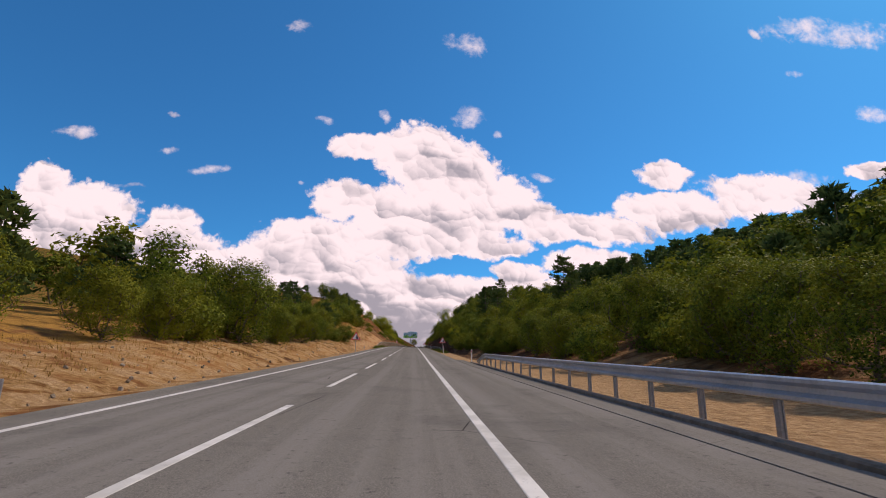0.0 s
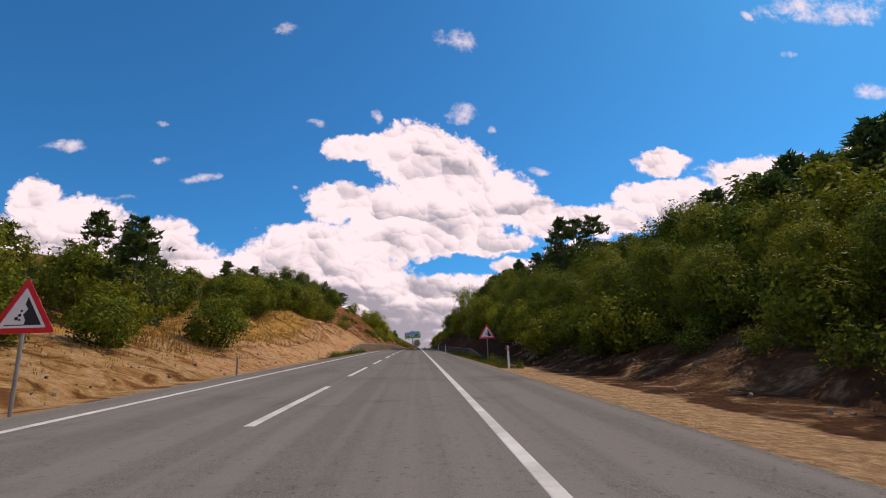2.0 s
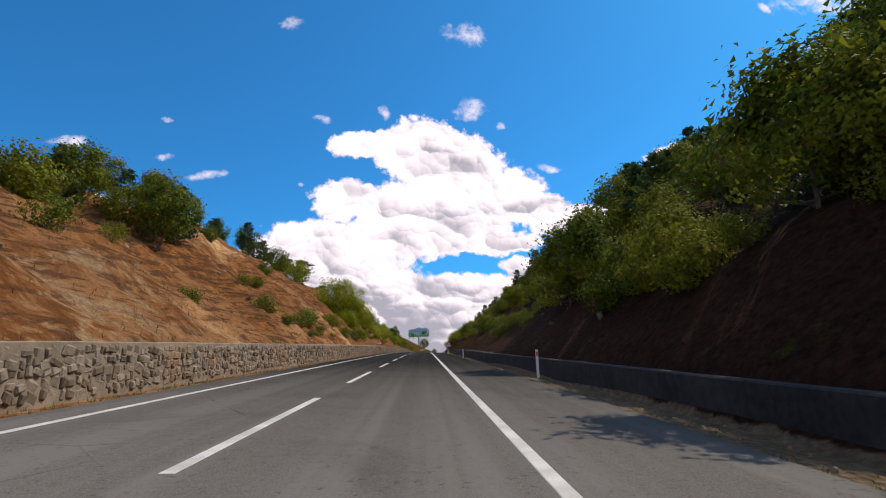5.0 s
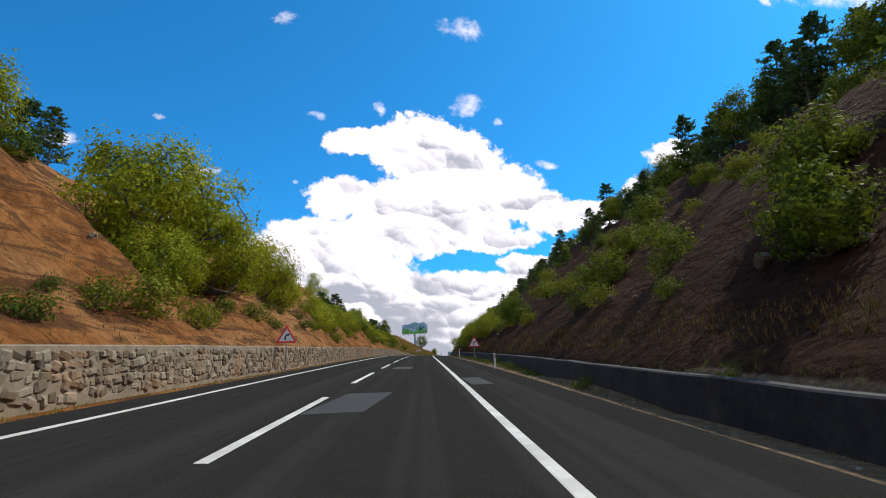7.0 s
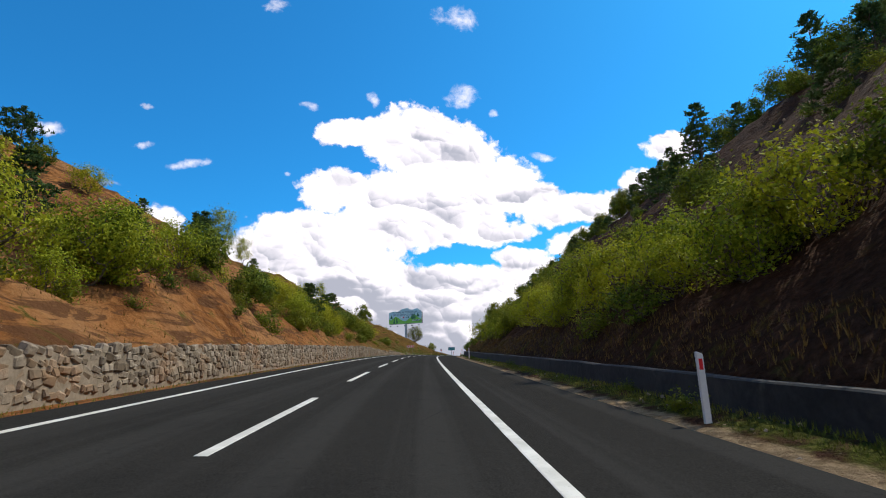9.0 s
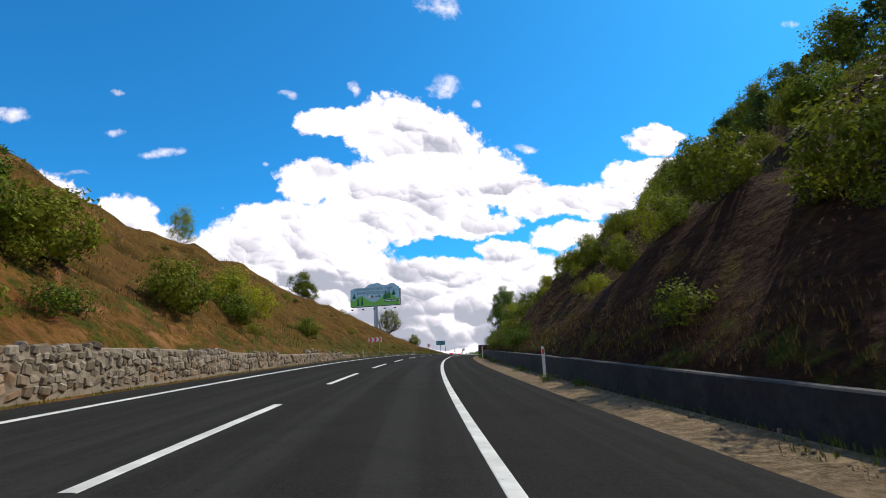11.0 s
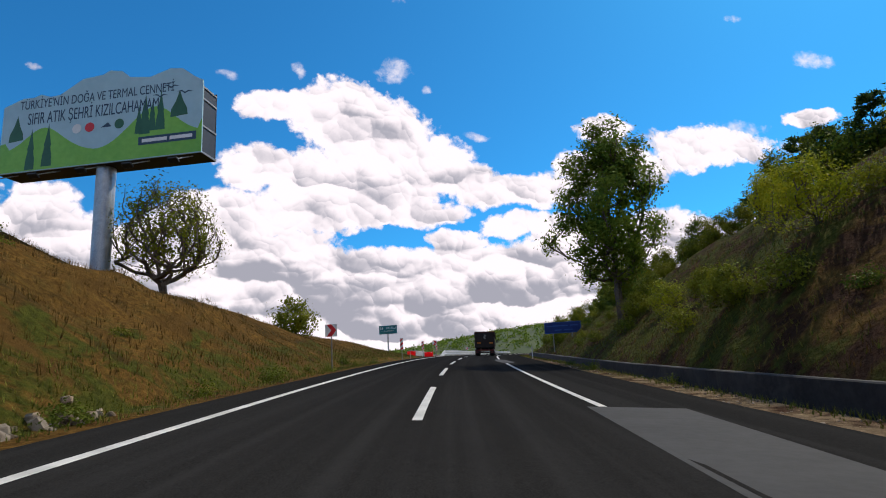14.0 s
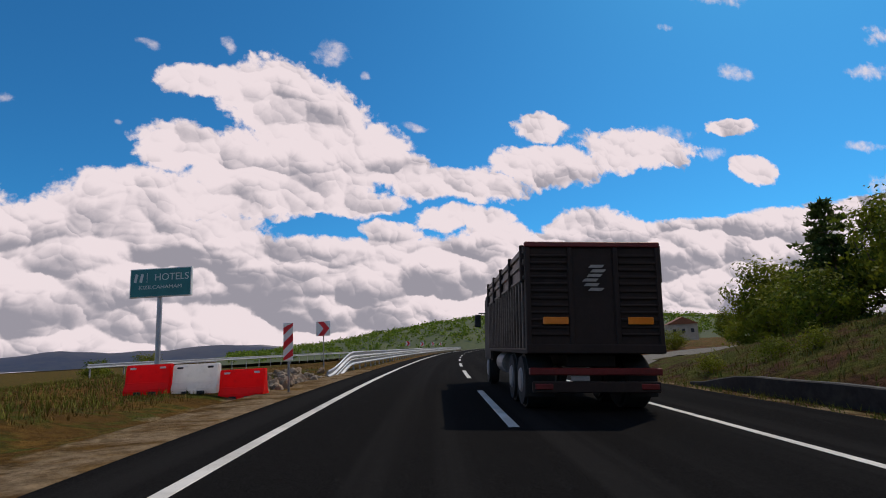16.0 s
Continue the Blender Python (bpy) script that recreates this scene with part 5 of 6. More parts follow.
def delineator(s, l, label="white plastic delineator post with red reflector", material=WHITE, size=1.0):
    t = thing("delineator_post", stand(s, l, 0, size, ground_u(s, l) - 0.05), label, "marker post", "delineator posts")
    bm = bmesh.new()
    plate(bm, rounded([(-0.05, 0), (0.05, 0), (0.05, 1.14), (-0.05, 1.18)], 0.015, 2), -0.03, 0.03)
    body = part("post", bm, material, t)
    bm = box(bmesh.new(), (0.06, 0.012, 0.17), (0, -0.033, 0.98), 0.004)
    part("reflector", bm, SIGN_RED, body, "red reflector")
    return t


for s_, l_ in ((46, 7.3), (83.9, 7.0), (139.5, 6.95), (165, 6.9), (195.8, 6.12), (232.0, 6.15), (271, 6.75), (320, 6.9), (343.2, 7.1), (379.4, 7.15), (424, 7.1), (469.5, 6.7)):
    delineator(s_, l_)
for s_, l_ in ((379.5, -5.05), (420, -4.85), (471.2, -5.4)):
    delineator(s_, l_, "weathered concrete marker post on the verge", CONCRETE, 0.72)

for s_, l_ in ((9.9, -4.6), (79.5, -4.75)):
    stub = thing("marker_post", stand(s_, l_, 0, 1.0, ground_u(s_, l_) - 0.05), "short dull steel marker post on the dusty verge", "marker post", "marker posts")
    part("post", box(bmesh.new(), (0.07, 0.05, 0.75), (0, 0, 0.37), 0.012), POST_STEEL, stub)

# blue place board
blue = thing("place_sign", stand(463.5, 9.0, -3, 1.0, ground_u(463.5, 9.0) - 0.25), "dark blue road board on two poles behind the wall", "road sign")
for x in (-0.85, 0.75):
    part("pole", box(bmesh.new(), (0.08, 0.06, 2.6), (x, 0.06, 0.9), 0.01), POST_STEEL, blue)
panel = part("panel", plate(bmesh.new(), rounded([(-1.55, 1.15), (1.55, 1.15), (1.55, 2.1), (-1.55, 2.1)], 0.05), 0.0, -0.03), SIGN_BLUE_PALE, blue, "blue board with paler rim")
part("face", plate(bmesh.new(), [(-1.5, 1.2), (1.5, 1.2), (1.5, 2.05), (-1.5, 2.05)], -0.03, -0.034), SIGN_BLUE, panel)
for x0, x1, z in ((-1.35, 0.45, 1.78), (0.65, 1.3, 1.78), (-0.7, -0.1, 1.42), (0.1, 0.85, 1.42)):
    part("lettering_bar", plate(bmesh.new(), [(x0, z - 0.05), (x1, z - 0.05), (x1, z + 0.05), (x0, z + 0.05)], -0.034, -0.037), SIGN_BLUE_PALE, panel, "faint pale lettering bar")

# teal hotel board
hx = thing("hotel_sign", stand(502.5, -14.4, -2, 1.0, ground_u(502.5, -14.4) - 0.1), "teal hotel board with white lettering on one pole", "sign board")
hx.matrix_basis = hx.matrix_basis @ Matrix.Diagonal((1.1, 1, 1.12, 1))
part("pole", tube(bmesh.new(), 0.11, 3.8, (-0.1, 0.12, -0.3)), GALV, hx, "grey round pole")
hb = part("panel", box(bmesh.new(), (2.75, 0.16, 1.25), (0, 0, 4.0), 0.015), CREAM, hx, "pale board rim")
part("face", box(bmesh.new(), (2.66, 0.012, 1.16), (0, -0.084, 4.0)), SIGN_TEAL, hb, "teal face")
words("HOTELS", 0.42, CREAM, hb, (0.5, -0.094, 4.22), "lettering", 1.5)
words("KIZILCAHAMAM", 0.22, CREAM, hb, (0.0, -0.094, 3.8), "lettering", 1.9)
bm = bmesh.new()
for x in (-1.1, -0.85):
    plate(bm, rounded([(x - 0.1, 4.05), (x + 0.02, 4.02), (x + 0.1, 4.38), (x - 0.02, 4.42)], 0.02, 2), -0.092, -0.097)
part("emblem", bm, CREAM, hb, "pale curved emblem shapes")
part("divider", box(bmesh.new(), (0.02, 0.01, 0.42), (-0.6, -0.093, 4.22)), CREAM, hb)

# ---- water-filled barriers ----
def see_through(name, color):
    """Thin plastic that lets sunlight shine through."""
    n = Nodes(name)
    c = n.mix(n.ramp(n.noise(n.coords(), 4, 6, 0.65), 0.45, 0.75, 0.0, 0.35), color, tuple(q * 0.6 for q in color))
    n.finish(c, 0.45)
    tr, add = n.add("BsdfTranslucent"), n.add("MixShader")
    n.link(c, tr.inputs[0])
    add.inputs[0].default_value = 0.6
    n.link(n.bsdf.outputs[0], add.inputs[1])
    n.link(tr.outputs[0], add.inputs[2])
    n.link(add.outputs[0], n.out.inputs[0])
    return n.mat


RED_SHELL, WHITE_SHELL = see_through("red_shell", (0.9, 0.012, 0.012)), see_through("white_shell", (0.85, 0.84, 0.82))

def barrier(s, l, turn, material, label):
    t = thing("plastic_barrier", stand(s, l, turn, 1.0, ground_u(s, l)), label, "barrier", "plastic barriers")
    bm = bmesh.new()
    sec = [(-0.22, 0.0), (-0.22, 0.12), (-0.14, 0.3), (-0.1, 0.72), (-0.07, 0.76), (0.07, 0.76), (0.1, 0.72), (0.14, 0.3), (0.22, 0.12), (0.22, 0.0)]
    a = [bm.verts.new((-0.595, y, z)) for y, z in sec]
    b = [bm.verts.new((0.595, y, z)) for y, z in sec]
    for i in range(len(sec)):
        j = (i + 1) % len(sec)
        bm.faces.new((a[i], a[j], b[j], b[i]))
    bm.faces.new(a[::-1])
    bm.faces.new(b)
    bmesh.ops.recalc_face_normals(bm, faces=bm.faces)
    bmesh.ops.bevel(bm, geom=list(bm.edges), offset=0.018, segments=2, affect="EDGES")
    body = part("body", bm, material, t)
    # Slots and notches are raised blocks; the black ones paint the shade inside.
    for x in (-0.4, 0.4):
        part("slot", box(bmesh.new(), (0.16, 0.02, 0.05), (x, -0.105, 0.67), 0.008), BLACK if material is WHITE_SHELL else SIGN_WHITE, body, "lifting slot")
        part("foot_notch", box(bmesh.new(), (0.22, 0.03, 0.09), (x * 0.5, -0.215, 0.045), 0.02), BLACK, body, "black block for the shade in a fork notch")
    return t


barrier(491.25, -8.6, -4, RED_SHELL, "red plastic road barrier on the gravel")
barrier(491.3, -7.4, -2, WHITE_SHELL, "white plastic road barrier between red ones")
barrier(491.35, -6.2, -4, RED_SHELL, "red plastic road barrier on the gravel")

# ---- road patches ----
def patch(points, label):
    s0 = [p[0] for p in points]
    v = [tuple(at(s, l, 0.004)) for s, l in points]
    tagged(link_mesh("asphalt_patch", v, [tuple(range(len(v)))[::-1]], PATCH_PALE if min(s0) > 400 else PATCH), label, "road patch", kind="structure")


for pts_, label_ in ((((212.4, 0.1), (212.8, 1.2), (217.0, 1.5), (216.6, 0.4)), "square repair patch in the asphalt"),
                     (((219.5, 3.8), (219.9, 4.5), (223.5, 4.4), (223.2, 3.7)), "pale repair patch across the edge line"),
                     (((231.5, 0.6), (231.8, 1.6), (235.0, 1.7), (234.8, 0.7)), "faint repair patch in the lane"),
                     (((392.3, 3.2), (392.4, 4.2), (394.8, 4.4), (394.8, 3.2)), "small pale repair patch across the edge line"),
                     (((400.0, 2.9), (400.2, 3.9), (408.2, 4.0), (409.2, 3.5), (408.6, 2.8), (404, 3.0)), "pale repair patch across the edge line"),
                     (((412.8, 2.7), (413.3, 4.0), (419, 4.5), (426.8, 4.9), (427.0, 3.1), (420, 2.8)), "long pale repair patch on the shoulder"),
                     (((452.5, 3.2), (452.2, 3.9), (453.6, 4.1), (455.2, 4.0), (458.5, 3.8), (460.2, 3.6), (461.4, 3.3), (461.0, 3.0), (458.6, 2.9), (455, 3.0)), "large pale repair patch over the edge line")):
    patch(pts_, label_)


# ---- truck ----
TRUCK_DARK = worn("truck_paint", (0.014, 0.007, 0.0045), (0.028, 0.014, 0.009), 2.0, 0.75, 0, 0.2, (0.034, 0.021, 0.015))
TRUCK_RED = worn("truck_red", (0.12, 0.008, 0.007), (0.2, 0.014, 0.012), 2.0, 0.5)
TRUCK_GREY = worn("truck_side", (0.06, 0.042, 0.033), (0.14, 0.105, 0.085), 2.0, 0.5, 0.2, 0.2, (0.034, 0.024, 0.019))
TYRE = worn("tyre_rubber", (0.012, 0.012, 0.012), (0.028, 0.027, 0.026), 8.0, 0.9)
ORANGE = worn("orange_reflector", (0.8, 0.2, 0.012), (0.9, 0.27, 0.02), 3.0, 0.3)


def build_truck():
    t = thing("truck", stand(486.6, 1.72, 0, 1.0, 0.0) @ pose(0, 0, 0, 0, 3.1), "dark high-sided cargo truck with ribbed tailgate on asphalt", "truck")
    W, L, Z0, Z1 = 2.48, 6.6, 1.1, 3.02
    part("chassis", box(bmesh.new(), (0.9, 8.6, 0.22), (0, 4.6, 0.9), 0.02), TRUCK_DARK, t, "dark steel chassis")
    part("floor", box(bmesh.new(), (W, L, 0.14), (0, L / 2, Z0), 0.02), TRUCK_DARK, t)
    gate = part("tailgate", box(bmesh.new(), (W - 0.04, 0.07, Z1 - Z0), (0, 0.0, (Z0 + Z1) / 2), 0.012), TRUCK_DARK, t, "dark ribbed tailgate")
    for z in np.arange(Z0 + 0.28, Z1 - 0.15, 0.13):
        for x in (-0.83, 0.83):
            part("rib", box(bmesh.new(), (0.72, 0.035, 0.05), (x, -0.05, z), 0.012), TRUCK_DARK, gate)
    for x in (-1.2, -0.42, 0.42, 1.2):
        part("stile", box(bmesh.new(), (0.09, 0.06, Z1 - Z0), (x, -0.045, (Z0 + Z1) / 2), 0.012), TRUCK_DARK, gate)
    part("sill", box(bmesh.new(), (W + 0.02, 0.1, 0.16), (0, -0.04, Z0 + 0.02), 0.015), TRUCK_DARK, gate)
    part("head_rail", box(bmesh.new(), (W + 0.02, 0.12, 0.1), (0, -0.03, Z1), 0.015), TRUCK_RED, gate, "dark red top rail")
    for i in range(6):
        z = 2.16 + i * 0.085
        x = (0.02, -0.06, -0.08, 0.0, 0.07, 0.04)[i]
        o = [(x - 0.13, z), (x + 0.12, z), (x + 0.17, z + 0.055), (x - 0.08, z + 0.055)]
        part("emblem_bar", plate(bmesh.new(), o, -0.082, -0.086), CONCRETE, gate, "pale slanting emblem bar")
    for x in (-0.72, 0.82):
        part("reflector", box(bmesh.new(), (0.46, 0.03, 0.13), (x, -0.085, 1.62), 0.01), ORANGE, gate, "orange reflector")
    for side in (-1, 1):
        x = side * (W / 2 - 0.02)
        wall = part("side_wall", box(bmesh.new(), (0.05, L, Z1 - Z0), (x, L / 2, (Z0 + Z1) / 2), 0.01), TRUCK_GREY, t, "grey slatted side wall")
        for k in range(18):
            part("upright", box(bmesh.new(), (0.05, 0.07, 1.25), (x + side * 0.045, 0.15 + k * (L - 0.3) / 17, Z0 + 0.65), 0.012), TRUCK_GREY, wall)
        for z in (2.42, 2.7, 2.92):
            part("plank", box(bmesh.new(), (0.045, L, 0.12 if z > 2.5 else 0.07), (x + side * 0.04, L / 2, z), 0.012), TRUCK_GREY, wall)
        for k in range(5):
            part("post", box(bmesh.new(), (0.08, 0.1, 0.7), (x + side * 0.06, 0.1 + k * (L - 0.2) / 4, 2.68), 0.015), TRUCK_DARK, wall)
    part("front_wall", box(bmesh.new(), (W - 0.1, 0.06, Z1 - Z0), (0, L - 0.03, (Z0 + Z1) / 2), 0.01), TRUCK_DARK, t)
    bar = part("bumper", box(bmesh.new(), (2.4, 0.1, 0.13), (0, 0.05, 0.72), 0.02), TRUCK_RED, t, "dark red rear bumper")
    part("light_bar", box(bmesh.new(), (2.3, 0.08, 0.2), (0, 0.03, 0.45), 0.02), TRUCK_DARK, t, "dark light bar")
    for x in (-0.95, 0.95):
        part("tail_light", box(bmesh.new(), (0.32, 0.04, 0.1), (x, -0.02, 0.46), 0.015), TRUCK_RED, bar, "dull red tail light")
    part("number_plate", box(bmesh.new(), (0.34, 0.015, 0.08), (-0.3, -0.02, 0.6), 0.004), POST_STEEL, bar, "blank pale plate")
    for x in (-0.95, 0.95):
        part("mud_flap", box(bmesh.new(), (0.55, 0.03, 0.5), (x, 0.35, 0.5), 0.01), TYRE, t, "black rubber mud flap")
    for y, pair in ((1.0, True), (2.3, True), (7.6, False)):
        for side in (-1, 1):
            w = 0.56 if pair else 0.3
            wheel = new("wheel")
            wheel.parent = t
            wheel.matrix_basis = pose(side * (1.2 - w / 2), y, 0.52)
            turn = pose(0, 0, 0, 0, 90, 0)
            bm = bmesh.new()
            bmesh.ops.create_cone(bm, cap_ends=True, segments=28, radius1=0.52, radius2=0.52, depth=w, matrix=turn)
            bmesh.ops.bevel(bm, geom=[e for e in bm.edges if e.calc_face_angle(0) > 0.8], offset=0.06, segments=2, affect="EDGES")
            part("tyre", bm, TYRE, wheel)
            bm = bmesh.new()
            bmesh.ops.create_cone(bm, cap_ends=True, segments=20, radius1=0.28, radius2=0.2, depth=0.06, matrix=pose(side * (w / 2), 0, 0, 0, 90 * side, 0))
            part("rim", bm, POST_STEEL, wheel, "dull steel rim")
    cab = bmesh.new()
    plate(cab, [(-1.2, 0.75), (1.2, 0.75), (1.2, 2.75), (1.05, 3.0), (-1.05, 3.0), (-1.2, 2.75)], 6.75, 8.7)
    bmesh.ops.bevel(cab, geom=list(cab.edges), offset=0.05, segments=2, affect="EDGES")
    cabin = part("cab", cab, TRUCK_DARK, t, "dark cab")
    part("roof_deflector", box(bmesh.new(), (1.9, 0.7, 0.35), (0, 7.3, 3.1), 0.08), TRUCK_DARK, cabin)
    for side in (-1, 1):
        part("mirror", box(bmesh.new(), (0.2, 0.1, 0.42), (side * 1.48, 8.2, 2.0), 0.03), BLACK, cabin, "black wing mirror")
        part("mirror_arm", box(bmesh.new(), (0.3, 0.04, 0.04), (side * 1.3, 8.2, 2.25), 0.01), BLACK, cabin)
    for side in (-1, 1):
        part("tank", tube(bmesh.new(), 0.28, 1.3, (side * 0.9, 4.2, 0.75), None, 16, pose(0, 0, 0, -90)), POST_STEEL, t, "steel tank")
    return t


build_truck()


# ---- billboard ----
def build_billboard():
    """Single-pole board: mountains cut along its top, printed hills and trees, lamps on arms below."""
    a, b = at(442.5, -24.2, 0), at(441.3, -10.7, 0)
    mid = (a + b) / 2
    turn = math.degrees(math.atan2(b[1] - a[1], b[0] - a[0]))
    base = float(at(442, -17.5, ground_u(442, -17.5))[2]) - 0.3
    t = thing("billboard", pose(mid[0], mid[1], base, 0, 0, turn), "large single-pole billboard with printed green hills", "billboard")
    z0 = float(np.interp(442, S_GRID, _z)) - base      # road level in the board's own height
    W, low, high = 11.6, z0 + 11.45, z0 + 15.45
    BOARD = worn("board_sky_blue", (0.36, 0.56, 0.62), (0.44, 0.64, 0.7), 0.4, 0.5)
    GREEN_A = worn("board_green", (0.16, 0.45, 0.05), (0.25, 0.58, 0.08), 0.5, 0.5)
    GREEN_B = worn("board_dark_green", (0.012, 0.1, 0.05), (0.02, 0.14, 0.07), 0.6, 0.5)
    NAVY = worn("board_navy", (0.015, 0.05, 0.1), (0.02, 0.07, 0.13), 1.0, 0.5)
    part("pole", tube(bmesh.new(), 0.46, low + 0.6, (0, 0.7, 0), None, 28), GALV, t, "thick pale grey steel pole")
    top = [(-0.5, 0.55), (-0.4, 0.95), (-0.35, 0.92), (-0.31, 1.05), (-0.26, 0.85), (-0.21, 0.9), (-0.1, 1.65), (0.0, 1.75), (0.04, 1.95), (0.1, 1.8), (0.14, 1.4), (0.24, 1.25), (0.34, 1.6), (0.4, 1.5), (0.46, 0.95), (0.5, 0.7)]
    top = [(x * W, high - 0.7 + z) for x, z in top]
    face = part("panel", plate(bmesh.new(), [(W / 2, low), (-W / 2, low)] + top, 0.0, 0.08), BOARD, t, "pale blue printed panel with mountain outline")
    back = part("box_frame", box(bmesh.new(), (W, 0.12, 0.14), (0, 1.35, low + 0.07)), POST_STEEL, t, "steel box frame")
    for z in (low + 0.05, low + 1.5, low + 3.0, high - 0.35):
        for x in (-W / 2 + 0.06, W / 2 - 0.06):
            part("side_bar", box(bmesh.new(), (0.1, 1.3, 0.1), (x, 0.72, z)), POST_STEEL, back)
    # Black sheets put shade where the frame's sides are open.
    for x in (-W / 2 + 0.06, W / 2 - 0.06):
        part("side_panel", box(bmesh.new(), (0.05, 1.2, high - low - 0.4), (x * 0.997, 0.72, (low + high) / 2 - 0.2)), BLACK, back, "black sheet for the shade inside the open side")
    part("bottom_plate", box(bmesh.new(), (W - 0.1, 1.3, 0.08), (0, 0.72, low + 0.02)), TRUCK_DARK, back)
    part("back_panel", box(bmesh.new(), (W - 0.1, 0.05, high - low - 0.3), (0, 1.38, (low + high) / 2)), TRUCK_DARK, back)
    hill = [(-0.5, 0.0), (0.5, 0.0), (0.5, 1.9)] + [(x, 1.15 + 1.75 * math.exp(-((x - 0.27) / 0.14) ** 2) + 1.3 * math.exp(-((x + 0.28) / 0.12) ** 2) - 0.35 * math.exp(-(x / 0.1) ** 2) + (0.5 if x < -0.45 else 0)) for x in np.linspace(0.48, -0.5, 40)]
    part("hill_print", plate(bmesh.new(), [(x * W, low + 0.05 + z * 0.96) for x, z in hill], -0.004, 0.0), GREEN_A, face, "bright green printed hills")
    for i, (x, z, h, w) in enumerate(((-0.34, 0.1, 2.3, 0.28), (-0.255, 0.2, 2.4, 0.3), (0.195, 1.4, 1.6, 0.2), (0.225, 1.35, 2.2, 0.3), (0.26, 1.5, 1.7, 0.22), (0.3, 1.5, 2.2, 0.26))):
        o = [(x * W + w * k * s_, low + z + h * q) for s_, q, k in ((-1, 0, 1), (1, 0, 1), (0.9, 0.25, 1), (0.6, 0.45, 1), (0.7, 0.5, 1), (0.3, 0.75, 1), (0, 1, 1), (-0.3, 0.75, 1), (-0.7, 0.5, 1), (-0.6, 0.45, 1), (-0.9, 0.25, 1))]
        part("tree_print", plate(bmesh.new(), o, -0.008, -0.004), GREEN_B, face, "dark green printed fir")
    for x, z, r in ((-0.42, 1.75, 0.5), (0.39, 2.1, 0.55)):
        o = [(x * W + r * 0.9 * (1 - q) * s_, low + z + 1.5 * q) for s_, q in ((-1, 0), (1, 0.05), (1.2, 0.3), (0.9, 0.6), (0.3, 0.95), (-0.3, 1.0), (-1.0, 0.6), (-1.3, 0.3))]
        part("tree_print", plate(bmesh.new(), o, -0.008, -0.004), GREEN_B, face, "dark green printed tree")
    words("TÜRKİYE'NİN DOĞA VE TERMAL CENNETİ", 0.72, NAVY, face, (-0.3, -0.01, high - 0.2), "lettering", 9.0)
    words("SIFIR ATIK ŞEHRİ KIZILCAHAMAM", 0.95, NAVY, face, (-0.45, -0.01, high - 1.05), "lettering", 7.6)
    for x, material in ((-1.3, SIGN_WHITE), (-0.55, SIGN_RED), (1.15, GREEN_B)):
        o = [(x + 0.27 * math.cos(q), high - 1.9 + 0.27 * math.sin(q)) for q in np.linspace(0, 5.9, 14)]
        part("emblem", plate(bmesh.new(), o, -0.012, -0.006), material, face, "small round emblem")
    part("emblem", plate(bmesh.new(), [(0.1, high - 2.0), (0.7, high - 2.0), (0.5, high - 1.75)], -0.012, -0.006), NAVY, face, "small dark emblem")
    part("name_band", plate(bmesh.new(), [(2.3, low + 0.75), (5.5, low + 0.75), (5.5, low + 1.2), (2.3, low + 1.2)], -0.016, -0.008), NAVY, face, "navy band with pale bars")
    for x0, x1 in ((2.5, 3.9), (4.05, 5.3)):
        part("name_bar", plate(bmesh.new(), [(x0, low + 0.88), (x1, low + 0.88), (x1, low + 1.07), (x0, low + 1.07)], -0.02, -0.016), SIGN_WHITE, face, "pale lettering bar")
    for x, z in ((4.0, 3.75), (4.8, 3.35), (3.4, 3.3)):
        o = [(x - 0.45, low + z + 0.18), (x - 0.15, low + z + 0.12), (x, low + z), (x + 0.2, low + z + 0.1), (x + 0.5, low + z + 0.06), (x + 0.2, low + z + 0.17), (x, low + z + 0.08), (x - 0.15, low + z + 0.2)]
        part("bird_print", plate(bmesh.new(), o, -0.012, -0.004), NAVY, face, "dark printed bird shape")
    for x in (-4.8, -2.3, 0.3, 2.8, 5.2):
        arm = part("lamp_arm", box(bmesh.new(), (0.06, 1.7, 0.06), (x, -0.5, low - 0.42), 0.01, pose(0, 0, 0, 26)), POST_STEEL, t)
        part("floodlight", box(bmesh.new(), (0.5, 0.3, 0.12), (x, -1.3, low - 0.84), 0.02, pose(0, 0, 0, -35)), BLACK, arm, "black floodlight")


build_billboard()

# utility pole on the wooded bank
up = thing("utility_pole", stand(46, -36, 30, 1.0, ground_u(46, -36)), "wooden utility pole with a cross arm", "pole")
part("post", tube(bmesh.new(), 0.14, 10.5, (0, 0, -0.4), 0.1), BARK, up)
part("cross_arm", box(bmesh.new(), (1.9, 0.12, 0.12), (0, 0, 9.6), 0.02), BARK, up)
for x in (-0.8, 0.0, 0.8):
    part("insulator", tube(bmesh.new(), 0.05, 0.2, (x, 0, 9.65)), GALV, up)

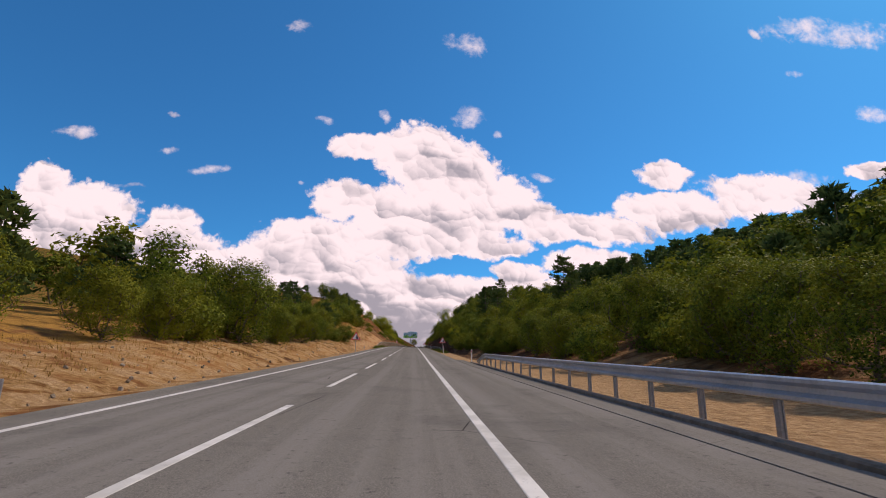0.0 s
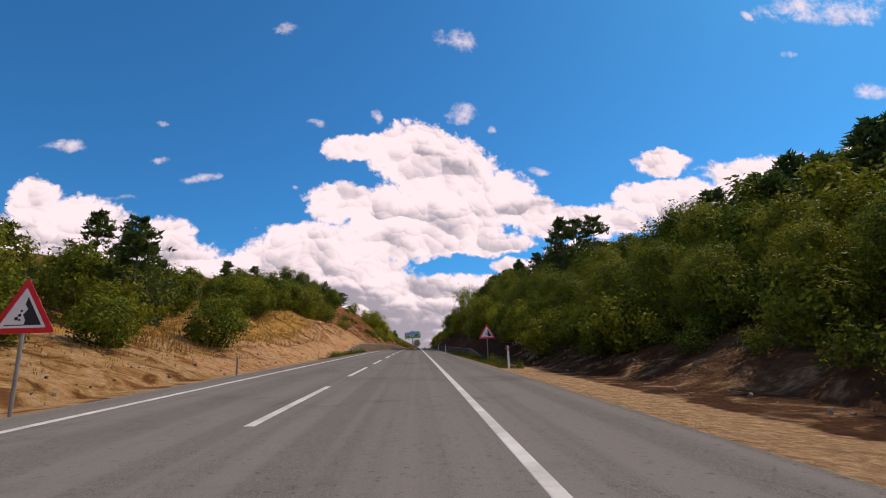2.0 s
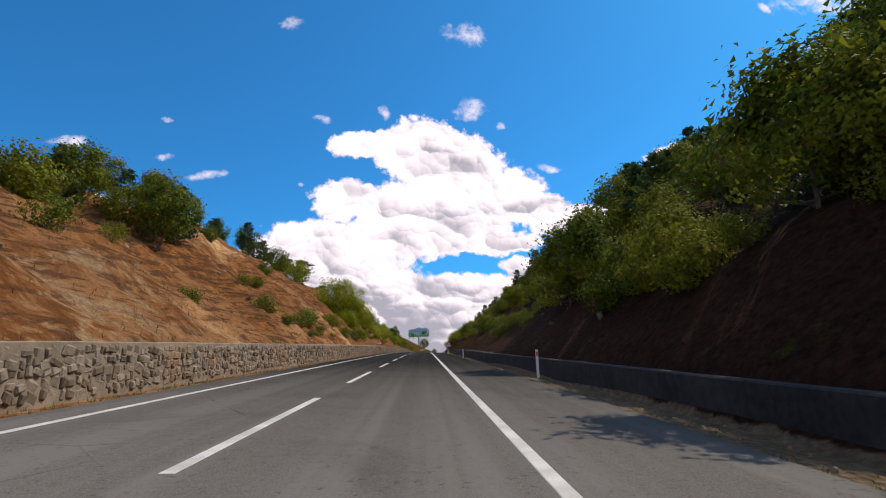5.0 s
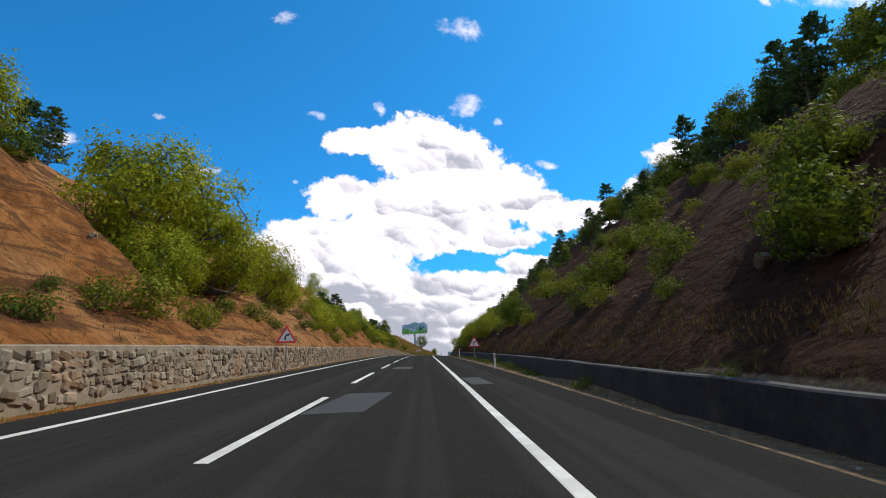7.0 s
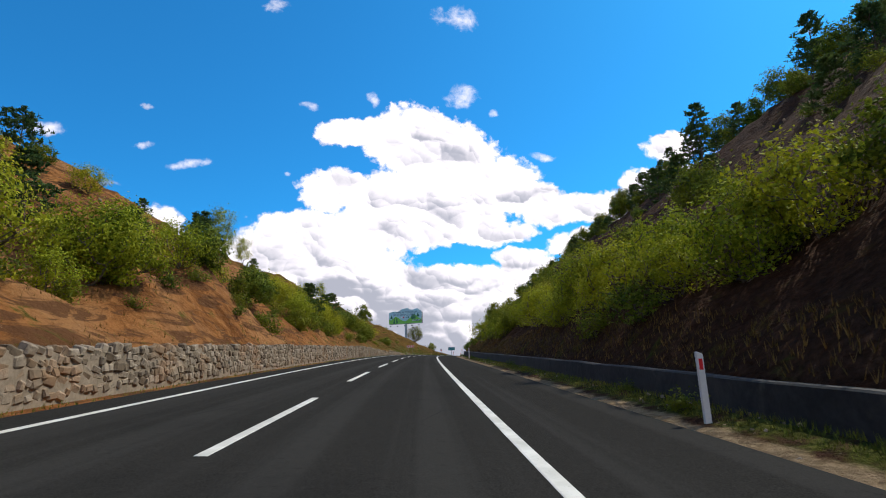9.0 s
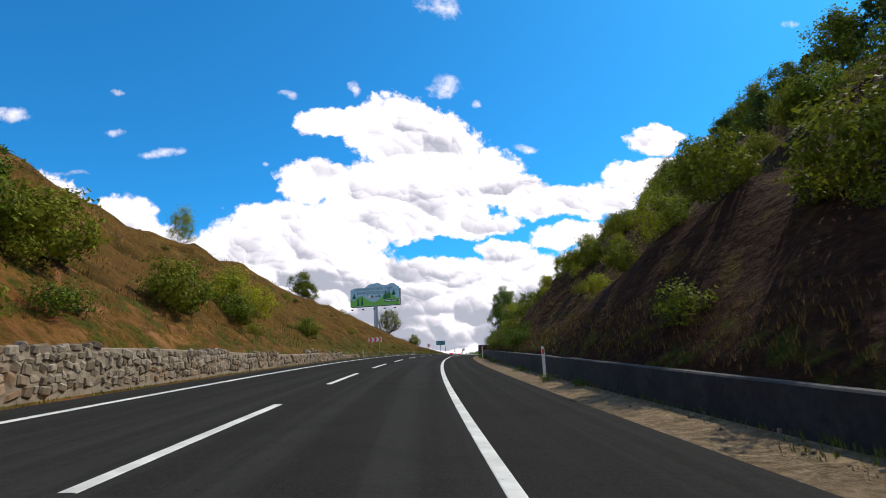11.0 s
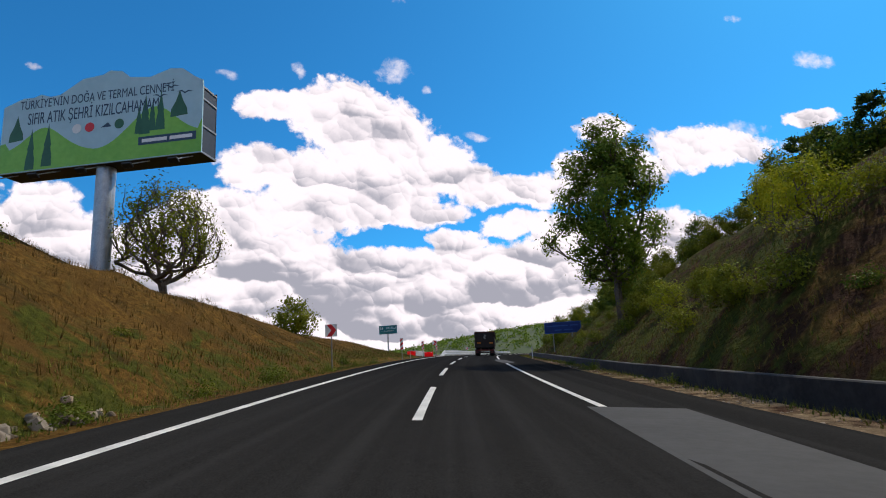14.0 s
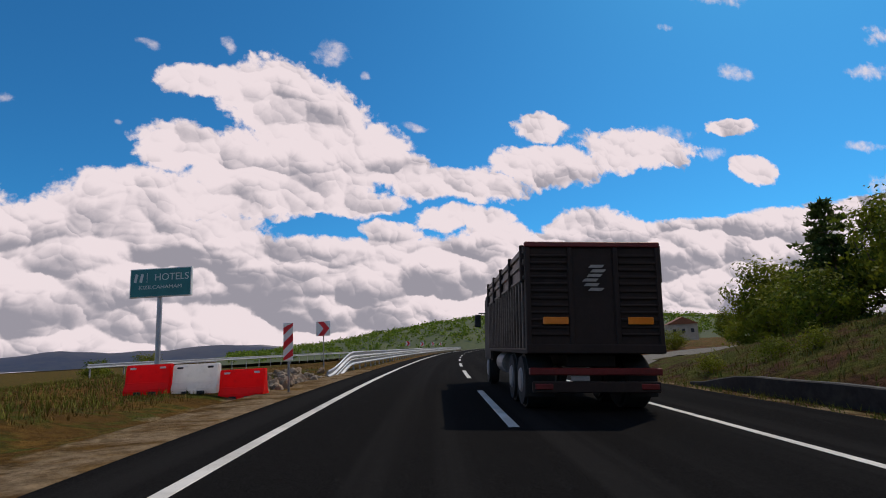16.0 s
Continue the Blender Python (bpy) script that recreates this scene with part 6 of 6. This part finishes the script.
# ---- far country ----
def far_ground():
    """A wooded hill beyond the bend and pale mountains on the horizon."""
    ox, oy, oz = at(480, 0)
    HILL = worn("wooded_hill_soil", (0.03, 0.05, 0.012), (0.07, 0.09, 0.02), 0.05, 0.95)
    # Distance haze is mixed into this base colour as a blue tint.
    HAZE = worn("hazed_slopes", (0.12, 0.14, 0.18), (0.2, 0.19, 0.19), 0.004, 1.0)
    rng = np.random.default_rng(6)

    def crest(a):
        return 27 * math.exp(-((a - 20) / 16) ** 2) + 17 * math.exp(-((a - 38) / 18) ** 2) + 1.5 * noise.noise(Vector((a * 0.35, 0, 0)))

    verts, angles, depths = [], np.linspace(-6, 75, 70), np.linspace(0, 1, 9)
    for a in angles:
        for d in depths:
            r = 420 + 360 * d
            q = math.radians(a)
            verts.append((ox + r * math.sin(q), oy + r * math.cos(q), oz - 4 + (crest(a) + 4) * math.sin(d * math.pi * 0.62) + noise.noise(Vector((a, d * 5, 1)))))
    hill = link_mesh("hill", verts, grid_faces(len(angles), len(depths)), HILL, None, None, True)
    tagged(hill, "low wooded hill beyond the bend of the road", "hill", kind="structure")
    pts = []
    for _ in range(2600):
        a, d = rng.uniform(-5, 74), rng.uniform(0.02, 0.95) ** 0.8
        r, q = 420 + 360 * d, math.radians(a)
        z = oz - 4 + (crest(a) + 4) * math.sin(d * math.pi * 0.62)
        c = np.array([ox + r * math.sin(q), oy + r * math.cos(q), z + 1.6])
        pts.append(c + rng.normal(size=(16, 3)) * np.array([1.5, 1.5, 1.5]))
    v, f = leaf_quads(rng, np.concatenate(pts), 2.2, 1.7)
    tagged(link_mesh("far_wood", v, f, LEAF_POPLAR), "sunlit green wood covering the far hill", "woodland", kind="stuff")
    verts, angles = [], np.linspace(-60, 70, 110)
    for a in angles:
        q, h = math.radians(a), 50 + 45 * noise.fractal(Vector((a * 0.09, 2.0, 0)), 0.9, 2.0, 4) + 30 * math.exp(-((a + 6) / 6) ** 2) + 22 * math.exp(-((a + 20) / 9) ** 2)
        for r, k in ((3300, -0.1), (3500, 0.55), (3700, 1.0), (3900, 0.6)):
            verts.append((ox + r * math.sin(q), oy + r * math.cos(q), oz - 8 + max(6, h) * k))
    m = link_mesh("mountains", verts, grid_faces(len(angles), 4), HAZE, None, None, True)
    tagged(m, "low mountains along the horizon with blue haze in their colour", "mountains", kind="structure")


far_ground()


# ---- the side road beyond the wall's end and a house far off ----
def build_side_road():
    ls = np.linspace(6.3, 60, 28)
    verts = []
    for l in ls:
        s0, s1 = np.interp(l, (6, 10.5, 16, 22, 34, 60), (500, 506, 511.5, 514.5, 517, 520)), np.interp(l, (6, 16, 34, 60), (526, 527, 529, 532))
        for s in np.linspace(s0, s1, 8):
            verts.append(tuple(at(s, l, max(ground_u(s, l), -0.1) + 0.07)))
    ob = link_mesh("side_road", verts, grid_faces(len(ls), 8), ASPHALT, None, [(0, 0)] * len(verts), True)
    tagged(ob, "grey asphalt side road joining the carriageway", "road", kind="structure")


build_side_road()


def build_house():
    ROOF = worn("brown_roof_tiles", (0.16, 0.06, 0.03), (0.26, 0.1, 0.05), 1.5, 0.9)
    PLASTER = worn("house_plaster", (0.3, 0.26, 0.21), (0.42, 0.37, 0.3), 0.8, 0.9)
    h = thing("house", pose(151, 627, 24.5, 0, 0, -30), "small plastered house with a brown tiled roof", "house")
    part("wall", box(bmesh.new(), (9, 7, 5.5), (0, 0, 2.75), 0.03), PLASTER, h)
    bm = bmesh.new()
    plate(bm, [(-5.0, 5.4), (5.0, 5.4), (0.0, 7.8)], -4.0, 4.0)
    part("roof", bm, ROOF, h, "brown pitched roof")
    for x in (-2.8, 0.0, 2.8):
        part("window", box(bmesh.new(), (1.0, 0.08, 1.3), (x, -3.52, 3.2), 0.01), BLACK, h, "dark window")


build_house()
